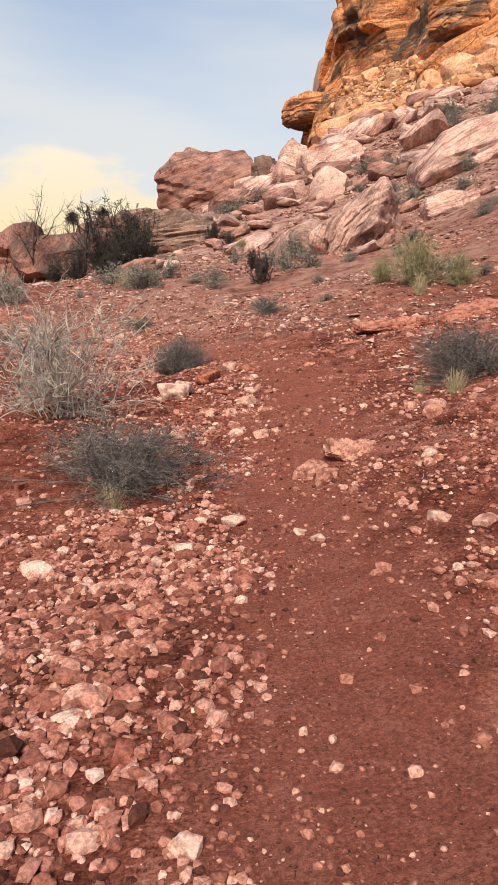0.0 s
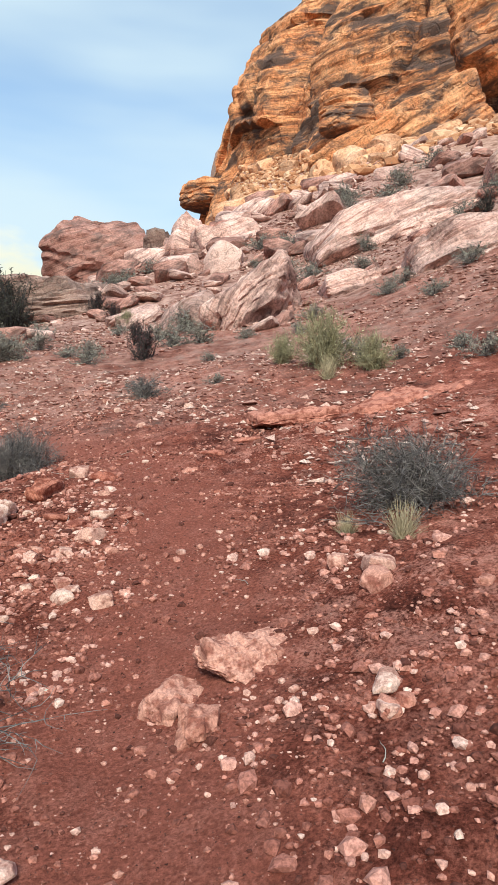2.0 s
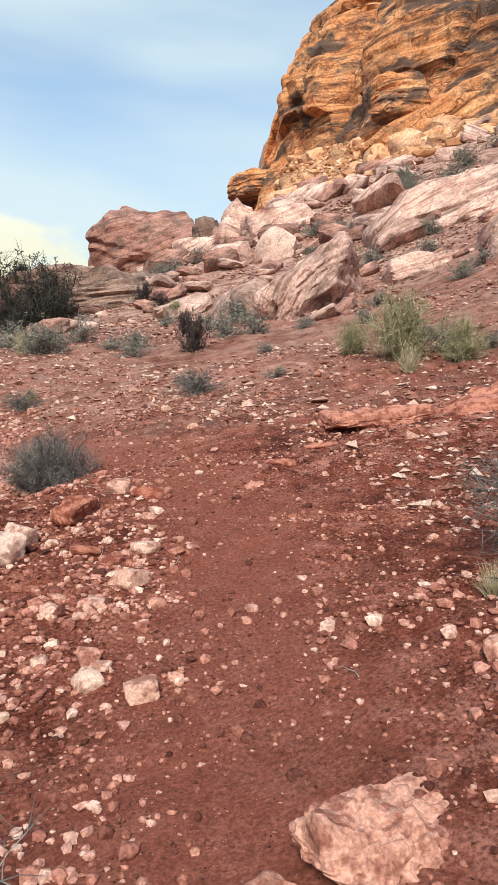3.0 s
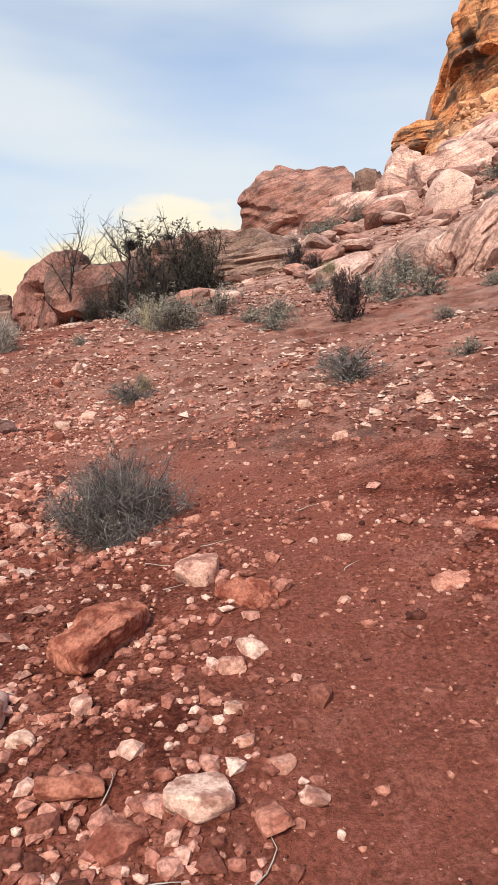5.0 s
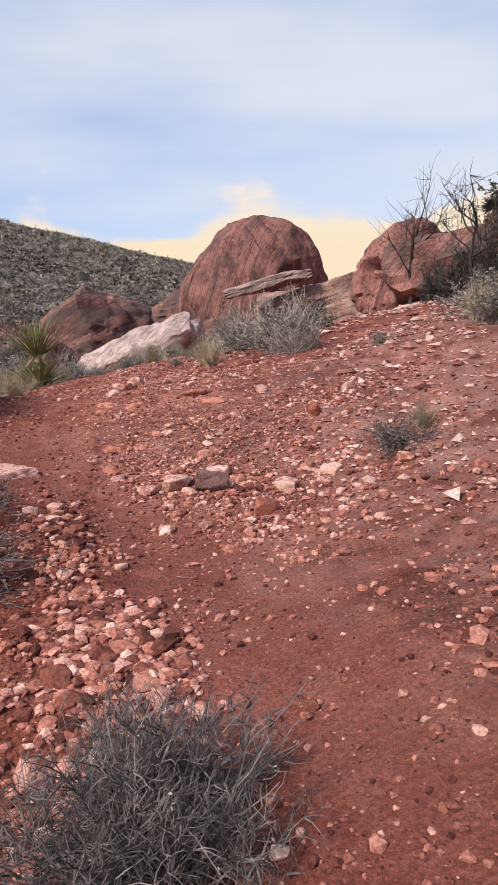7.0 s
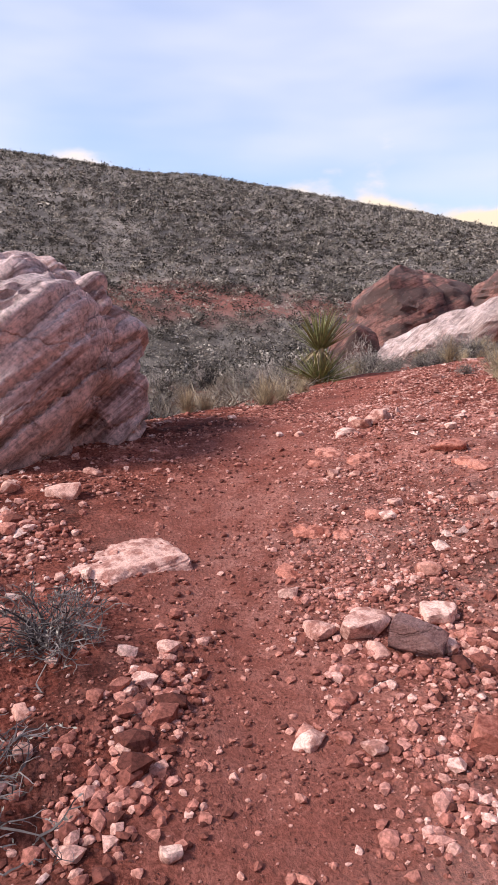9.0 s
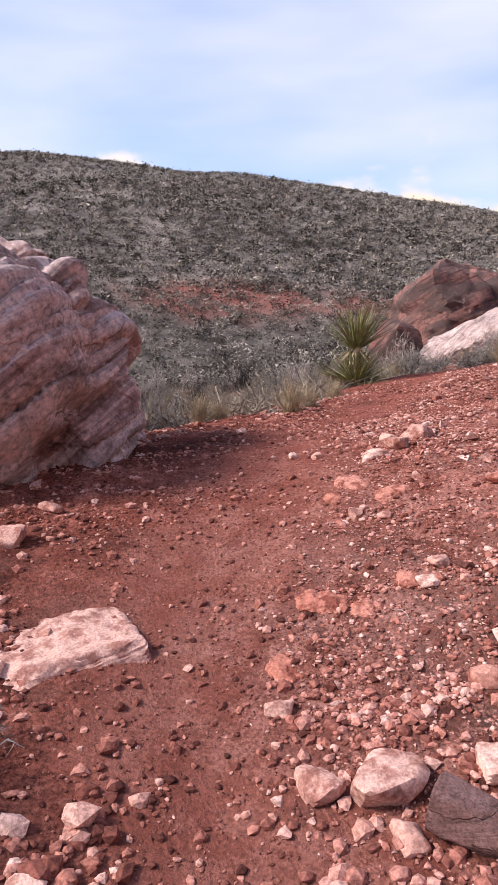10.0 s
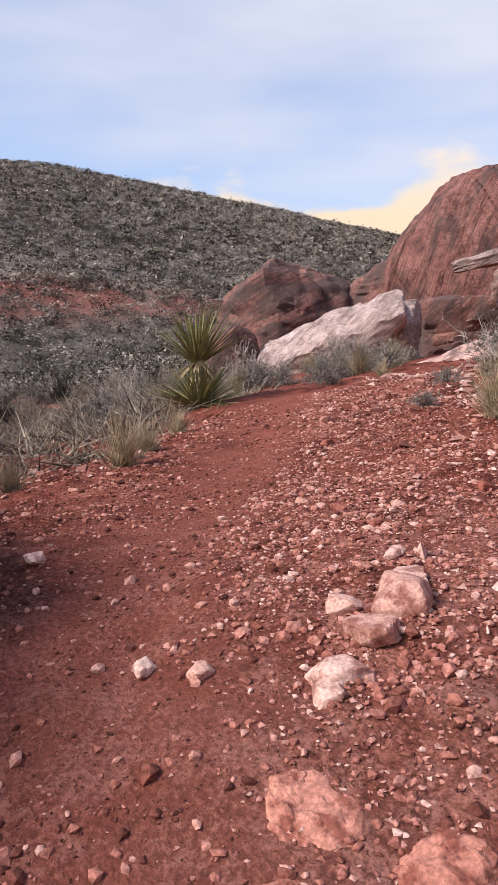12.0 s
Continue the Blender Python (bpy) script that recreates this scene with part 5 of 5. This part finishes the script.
# single stones that stand out: x, y, width
for n, (x, y, s) in enumerate([(1.52, 5.55, 0.17), (1.37, 5.78, 0.13), (1.24, 4.67, 0.13), (-0.14, 6.43, 0.12), (-0.08, 6.36, 0.09), (1.04, 3.66, 0.11), (1.25, 3.51, 0.12), (1.21, 4.54, 0.11), (0.40, 3.86, 0.10), (0.31, 4.03, 0.08), (-0.10, 4.29, 0.16),
                               (1.46, 5.40, 0.18), (1.20, 4.53, 0.10), (-0.12, 6.27, 0.13), (-0.18, 1.66, 0.09), (-0.64, 2.42, 0.14), (-0.66, 2.30, 0.11), (-0.41, 2.06, 0.10), (-1.21, 3.76, 0.19), (-0.61, 3.11, 0.12)]):
    stone(x, y, s, 37 * n, n, label="pale flat-faced stone beside the trail", pale=n % 2 == 0)
for n, (x, y, s) in enumerate([(0.03, 7.45, 0.19), (-0.14, 7.34, 0.13), (0.21, 7.42, 0.12), (0.30, 7.50, 0.08), (0.22, 7.58, 0.075), (0.11, 7.66, 0.07), (0.06, 8.09, 0.11), (0.01, 7.99, 0.10), (0.13, 8.40, 0.07), (-0.41, 7.79, 0.10), (-0.53, 7.67, 0.09), 
                               (-0.03, 7.10, 0.20), (-0.17, 6.95, 0.16), (-0.37, 7.02, 0.11), (0.12, 6.87, 0.10), (0.58, 6.76, 0.085), (-0.08, 7.54, 0.06), (0.05, 7.8, 0.06), (-0.02, 7.72, 0.055), (-1.86, 12.99, 0.17), (0.29, 10.53, 0.12), (-0.57, 9.13, 0.07), (-0.25, 9.33, 0.06), (-0.48, 9.55, 0.09), (-0.62, 9.82, 0.06), (-0.45, 8.95, 0.08), (-2.85, 11.57, 0.09)]):
    stone(x, y - 0.04, s * 0.88, 53 * n + 10, n + 5, 0.06, label="pale pink angular stone beside the trail", pale=n % 3 == 0)
for n, (x, y, s) in enumerate([(-3.40, 11.91, 0.17), (-3.29, 12.09, 0.25), (-3.10, 12.04, 0.11), (-3.16, 12.42, 0.17), (-2.80, 11.52, 0.11), (-2.64, 11.71, 0.09), (-3.35, 11.04, 0.11), (-3.31, 10.96, 0.09), (-3.77, 11.94, 0.10), (-5.58, 13.76, 0.23), (-5.52, 13.55, 0.17), (-5.47, 13.35, 0.14), (-5.42, 13.27, 0.1), (-5.70, 13.60, 0.12), (-5.88, 14.03, 0.09),
                               (-4.08, 12.78, 0.11), (-4.16, 12.91, 0.11), (-4.80, 12.83, 0.10), (-4.70, 12.95, 0.08), (-5.91, 12.98, 0.08), (-7.09, 13.05, 0.11), (-5.38, 11.07, 0.24), (-5.6, 10.75, 0.16), (-5.75, 11.35, 0.13), (-2.5, 12.4, 0.2), (-2.35, 12.75, 0.16), (-3.07, 14.2, 0.15), (-5.73, 13.93, 0.18)]):
    stone(x, y, s, 71 * n + 25, n + 2, 0.10, label="bleached pinkish stone on the trail's edge", pale=True)
rock("stone", (-3.03, 12.2, gz(-3.03, 12.2) + 0.05), (0.24, 0.15, 0.16), M_MAUVE, "dark purplish angular stone among pale ones", "stone", (0, 8, 40), "loose stones along the trail", seed=73, sub=4, planes=9, box=0.5, edge=70, rough=0.02)
rock("rock_slab", (-4.42, 11.22, gz(-4.42, 11.22) - 0.04), (0.46, 0.70, 0.12), M_BLEACHED, "pale flat slab half sunk beside the trail", "rock", (4, 3, 8), seed=62, sub=5, planes=6, box=0.7, edge=20, rough=0.03)
rock("rock_slab", (-0.45, 8.12, gz(-0.45, 8.12) + 0.05), (0.16, 0.40, 0.14), M_REDSTONE, "elongated red layered stone beside the trail", "stone", (14, 10, -22), seed=63, sub=5, planes=10, box=0.1, edge=9, rough=0.09, strata=0.014, thick=0.03, sdir=(0.8, 0.1, 0.6))
rock("stone", (-0.72, 7.68, gz(-0.72, 7.68) + 0.05), (0.2, 0.24, 0.15), M_BLEACHED, "large pale stone beside the trail", "stone", (0, 5, 20), seed=64, sub=4, planes=8, box=0.4, edge=14, rough=0.04)
rock("rock", (0.78, 5.20, gz(0.78, 5.20) - 0.02), (0.44, 0.36, 0.20), M_BEDROCK, "lumpy pink bedrock knob in the trail", "rock", (0, 6, 15), seed=65, sub=5, planes=10, box=0.2, edge=14, rough=0.08, grain=4.0, chips=0.055)
rock("rock", (0.46, 5.06, gz(0.46, 5.06) + 0.0), (0.24, 0.22, 0.17), M_BEDROCK, "small lumpy pink bedrock knob", "rock", (0, 0, 50), seed=66, sub=4, planes=10, box=0.2, edge=10, rough=0.08, grain=3.5, chips=0.055)
rock("rock", (0.55, 4.82, gz(0.55, 4.82) + 0.0), (0.2, 0.16, 0.14), M_BEDROCK, "broken pink bedrock lump", "rock", (0, 0, 80), seed=67, sub=4, planes=10, box=0.2, edge=10, rough=0.08, grain=3.5, chips=0.055)
rock("rock", (1.95, 9.95, gz(1.95, 9.95) - 0.05), (1.0, 0.8, 0.17), M_CRUST, "pale pink bedrock ledge across the slope", "rock", (0, -6, 10), seed=68, sub=5, planes=9, box=0.5, edge=12, rough=0.05, grain=5, chips=0.03, strata=0.02, thick=0.08)
rock("rock", (3.3, 9.7, gz(3.3, 9.7) - 0.06), (1.7, 0.8, 0.17), M_CRUST, "long pale bedrock ledge with crumbling edge", "rock", (4, -12, 8), seed=69, sub=5, planes=9, box=0.5, edge=12, rough=0.05, grain=5, chips=0.03, strata=0.02, thick=0.08)
rock("stone", (-0.82, 7.42, gz(-0.82, 7.42) + 0.08), (0.3, 0.26, 0.2), M_BLEACHED, "rounded pale boulder by a bleached shrub", "stone", (0, 5, 60), seed=70, sub=4, planes=8, box=0.3, edge=12, rough=0.04)
rock("stone", (-2.1, 20.1, gz(-2.1, 20.1) + 0.08), (0.5, 0.4, 0.35), M_PALE, "white stone on the red slope", "stone", (0, 5, 60), seed=71, sub=4, planes=8, box=0.3, edge=12, rough=0.04)
rock("stone", (-0.24, 8.57, gz(-0.24, 8.57) + 0.03), (0.17, 0.15, 0.12), M_BLEACHED, "pale squarish block lying beside the trail", "stone", (4, -3, 8), "loose stones along the trail", seed=77, sub=4, planes=6, box=0.8, edge=30, rough=0.03)
rock("stone", (0.0, 8.40, gz(0.0, 8.40) + 0.01), (0.22, 0.15, 0.10), M_REDSTONE, "dark red crumbling stone half sunk in soil", "stone", (5, 4, -20), "loose stones along the trail", seed=78, sub=4, planes=10, box=0.1, edge=9, rough=0.09, grain=4, chips=0.05)
rock("stone", (-0.31, 7.44, gz(-0.31, 7.44) + 0.02), (0.17, 0.08, 0.06), M_REDSTONE, "flat red stone lying among rubble", "stone", (4, 6, 25), "loose stones along the trail", seed=79, sub=4, planes=9, box=0.3, edge=14, rough=0.05)
for n, (x, y, a, b) in enumerate([(-4.30, 12.36, 0.42, 0.26), (-4.13, 12.50, 0.30, 0.2), (-5.18, 13.02, 0.40, 0.3), (-5.06, 12.87, 0.24, 0.18), (-4.62, 13.70, 0.55, 0.35), (-4.25, 13.60, 0.5, 0.34), (-4.9, 13.15, 0.36, 0.24), (-4.15, 12.74, 0.2, 0.14), (-3.95, 12.05, 0.28, 0.2), (1.0, 8.9, 0.5, 0.34), (1.35, 9.3, 0.5, 0.3), (0.75, 8.5, 0.3, 0.2)]):
    rock("rock", (x, y, gz(x, y) - 0.020), (a * 0.68, b * 0.75, 0.08), M_CRUST, "salmon bedrock crust showing through the soil", "rock", (3, -4, 40 + 67 * n), "bedrock crusts", seed=720 + n, sub=5, planes=10, box=0.0, edge=5, rough=0.045, grain=5.0, chips=0.022)


def fallen_twig(x, y, length, turn, seed):
    """A thin crooked stick lying on the soil."""
    rnd = np.random.RandomState(seed)
    a = radians(turn)
    p = grow(rnd, np.array([[x, y, 0.0]]), np.array([[math.cos(a), math.sin(a), 0.0]]), np.array([length]), 7, 0.22, 0.0)
    p[..., 2] = ground_z(p[0, :, 0], p[0, :, 1])[None] + 0.012
    V, F = tubes(p - np.array([x, y, gz(x, y)]), np.array([0.0024]), 5)
    ob = new("twig", mesh_np("twig", V, F, M_PALETWIG))
    ob.matrix_world = pose(x, y, gz(x, y))
    return tagged(ob, "thin bleached twig lying on red soil", "twig", "fallen twigs")


for n, (x, y, length, turn) in enumerate([(-0.22, 7.42, 0.13, 60), (0.18, 7.2, 0.18, 55), (-0.05, 7.2, 0.10, 20), (-0.35, 8.45, 0.16, 40), (-0.5, 8.7, 0.14, 25), (-0.3, 8.9, 0.2, 35), (0.1, 9.3, 0.12, 10), (0.35, 8.6, 0.1, 80), (-2.9, 11.85, 0.16, 120), (-3.15, 10.9, 0.14, 70), (-2.2, 11.0, 0.1, 10), (0.9, 5.9, 0.12, 100), (-0.75, 5.9, 0.25, 40), (-0.9, 6.2, 0.3, 110), (1.1, 4.3, 0.1, 70), (-3.95, 12.6, 0.12, 150)]):
    fallen_twig(x, y, length, turn, 900 + n)


def near_points(rnd, n, wide):
    """Points beside the trail: along it, and to either side."""
    seg = np.hypot(*np.diff(TRAIL, axis=0).T)
    cum = np.r_[0, np.cumsum(seg)]
    s = rnd.uniform(1.5, cum[-1] - 1.0, n)
    off = rnd.normal(size=n) * wide
    x, y = np.interp(s, cum, TRAIL[:, 0]), np.interp(s, cum, TRAIL[:, 1])
    x2, y2 = np.interp(s + 0.2, cum, TRAIL[:, 0]), np.interp(s + 0.2, cum, TRAIL[:, 1])
    dx, dy = (x2 - x) / np.hypot(x2 - x, y2 - y), (y2 - y) / np.hypot(x2 - x, y2 - y)
    return x - dy * off, y + dx * off


def belt(x, y):
    """Where stones lie thickest: heaps to the left of the trail."""
    heap = 0
    for cx, cy, rx, ry, turn in ((-0.65, 2.3, 0.45, 1.3, 0), (-0.75, 3.7, 0.6, 0.8, 0), (-0.4, 7.1, 0.26, 0.38, 0), (-1.75, 10.15, 0.55, 0.27, -32), (-2.4, 10.55, 0.75, 0.20, -32), (-3.3, 11.08, 0.6, 0.13, -32), (-1.45, 9.75, 0.35, 0.45, 0), (-2.95, 12.3, 0.4, 0.22, 25), (-4.9, 10.6, 0.5, 0.4, 0)):
        a = radians(turn)
        u, v = (x - cx) * math.cos(a) + (y - cy) * math.sin(a), -(x - cx) * math.sin(a) + (y - cy) * math.cos(a)
        heap = heap + np.exp(-((u / rx) ** 2) - ((v / ry) ** 2))
    return np.clip(heap, 0, 1)


def build_stones():
    rnd = np.random.RandomState(21)
    x, y = near_points(rnd, 30000, 1.9)
    d, b = trail_distance(x, y), belt(x, y)
    chance = (0.012 + 0.10 * b + 0.02 * smooth(0.4, 1.0, d)) * (0.15 + 0.85 * smooth(0.12, 0.5, d))
    take = np.flatnonzero((rnd.uniform(size=len(x)) < chance) & (y > 0.9))[:250]
    for i in take:
        stone(float(x[i]), float(y[i]), float(np.clip(rnd.lognormal(-2.75, 0.4), 0.04, 0.16)), float(rnd.uniform(0, 360)), int(rnd.randint(0, 14)))


build_stones()


def pebble_kinds():
    D, F = ico(1)
    out = []
    for s in range(10):
        rnd = np.random.RandomState(300 + s)
        n = rnd.normal(size=(8, 3))
        n /= np.linalg.norm(n, axis=1)[:, None]
        r = ((np.maximum(D @ n.T, 0) / rnd.uniform(0.6, 1, 8)) ** 14).sum(1) ** (-1 / 14)
        out.append(D * np.clip(r, 0.5, 1.25)[:, None] * [1, rnd.uniform(0.6, 1), rnd.uniform(0.4, 0.8)] * 0.5)
        out[-1] = out[-1] * rnd.uniform(0.82, 1.18, (len(D), 1))
    return out, F


def strew(name, x, y, size, seed, label, sunk=0.1, mat=M_PEBBLE, crumbs=False):
    """Many small stones joined in one mesh."""
    rnd = np.random.RandomState(seed)
    kinds, F = pebble_kinds()
    K = np.stack(kinds)
    if crumbs:
        K = np.stack([np.array([(1, 0, 0), (0, 1, 0), (-1, 0, 0), (0, -1, 0), (0, 0, 1), (0, 0, -1)]) * 0.5 * np.random.RandomState(s).uniform(0.5, 1.2, (6, 1)) for s in range(8)])
        K = K + np.random.RandomState(4).normal(size=K.shape) * 0.13
        K[..., 2] *= 0.6
        kinds, F = list(K), np.array([(0, 1, 4), (1, 2, 4), (2, 3, 4), (3, 0, 4), (1, 0, 5), (2, 1, 5), (3, 2, 5), (0, 3, 5)])
    n = len(x)
    pick = rnd.randint(0, len(kinds), n)
    a = rnd.uniform(0, 2 * math.pi, n)
    V = K[pick] * size[:, None, None]
    c, s = np.cos(a)[:, None], np.sin(a)[:, None]
    z = ground_z(x, y)
    W = np.stack([V[..., 0] * c - V[..., 1] * s + x[:, None], V[..., 0] * s + V[..., 1] * c + y[:, None], V[..., 2] + (z + sunk * size)[:, None]], -1).reshape(-1, 3)
    nv = K.shape[1]
    FF = (F[None] + (np.arange(n) * nv)[:, None, None]).reshape(-1, 3)
    tagged(new(name, mesh_np(name, W, FF, mat, False)), label, "gravel", kind="stuff")


def build_gravel():
    rnd = np.random.RandomState(31)
    x, y = near_points(rnd, 170000, 1.6)
    d, b = trail_distance(x, y), belt(x, y)
    patch = fbm(np.stack([x, y, 0 * x], -1) / 0.6, 3, 91)
    chance = (0.22 + 0.20 * smooth(0.2, 0.7, d) + 0.55 * b) * np.clip(0.8 + 0.9 * patch, 0.12, 2)
    k = rnd.uniform(size=len(x)) < chance
    x, y = x[k], y[k]
    size = np.clip(rnd.lognormal(-3.95, 0.5, len(x)), 0.008, 0.07) * (1 + 1.25 * belt(x, y))
    strew("gravel", x, y, size, 32, "pink and red gravel strewn over the trail")
    x, y = near_points(rnd, 60000, 0.9)
    k = y > 0.8
    strew("grit", x[k], y[k], rnd.uniform(0.004, 0.013, int(k.sum())), 35, "fine reddish grit on the trodden trail", 0.15, M_CRUMB, True)
    # stones of the slope and the bank beyond
    x, y = rnd.uniform(-12, 11, 110000), rnd.uniform(7, 34, 110000)
    patch = fbm(np.stack([x, y, 0 * x], -1) / 1.4, 3, 95)
    k = (rnd.uniform(size=len(x)) < np.clip(0.5 + 0.9 * patch, 0.05, 1)) & (trail_distance(x, y) > 1.1) & (y > -0.55 * (x + 4) + 9.5)
    x, y = x[k], y[k]
    size = np.clip(rnd.lognormal(-3.1, 0.5, len(x)), 0.02, 0.18) * (1 + 0.03 * np.maximum(y - 14, 0))
    strew("slope_stones", x, y, size, 33, "flat pinkish stones strewn over the red slope", 0.05, M_SLOPESTONE, True)

    # broken rubble: thick on the left of the trail at first, and on the bank to its right further on
    x, y = near_points(rnd, 130000, 1.35)
    d, b = trail_distance(x, y), belt(x, y)
    side = uphill(x, y)
    late = smooth(-1.0, -2.5, x) * smooth(9.5, 10.8, y)
    patch = np.clip(0.55 + 1.1 * fbm(np.stack([x, y, 0 * x], -1) / 0.45, 4, 97), 0.03 + 0.35 * late * side, 1.6)
    zone = 0.05 + 0.75 * b + late * side * 0.8 + (1 - late) * side * 0.16 * (y < 6.5) + (1 - late) * (1 - side) * 0.35 * (y < 9)
    k = (rnd.uniform(size=len(x)) < zone * patch * smooth(0.12, 0.6, d)) & (y > 0.9)
    x, y = x[k], y[k]
    size = np.clip(rnd.lognormal(-3.35, 0.42, len(x)), 0.015, 0.10) * (1 + 0.15 * belt(x, y)) * (1 - 0.38 * smooth(-2.5, -4.0, x) * smooth(11.5, 12.5, y))
    xb, yb = near_points(rnd, 140000, 1.5)
    k = (uphill(xb, yb) > 0) & (xb < -2.3) & (yb > 10.8) & (rnd.uniform(size=len(xb)) < smooth(0.15, 0.7, trail_distance(xb, yb)))
    xb, yb = xb[k], yb[k]
    strew("bank_gravel", xb, yb, np.clip(rnd.lognormal(-4.25, 0.3, len(xb)), 0.008, 0.022), 38, "loose pale pink gravel on the bank above the trail", 0.15, M_RUBBLE, True)
    strew("rubble", x, y, size, 36, "broken pink sandstone rubble heaped beside the trail", 0.12, M_RUBBLE)

    # scree below the cliff
    y = rnd.uniform(36, 112, 16000)
    x = rnd.uniform(-1 + 0.08 * (y - 30), 10 + 0.38 * y)
    k = ground_z(x, y, False) > 10.5
    x, y = x[k], y[k]
    strew("scree_rubble", x, y, np.clip(rnd.lognormal(-0.9, 0.5, len(x)), 0.15, 1.3), 39, "tan-orange broken rubble covering the scree", 0.1, M_SCREE)


def uphill(x, y):
    """1 on the trail's right-hand side, 0 on its left."""
    best, side = np.full(len(x), 1e9), np.zeros(len(x))
    for (ax, ay), (bx, by) in zip(TRAIL[:-1], TRAIL[1:]):
        t = np.clip(((x - ax) * (bx - ax) + (y - ay) * (by - ay)) / ((bx - ax) ** 2 + (by - ay) ** 2), 0, 1)
        dd = np.hypot(x - ax - t * (bx - ax), y - ay - t * (by - ay))
        right = ((bx - ax) * (y - ay) - (by - ay) * (x - ax)) < 0
        side = np.where(dd < best, right, side)
        best = np.minimum(best, dd)
    return side


build_gravel()
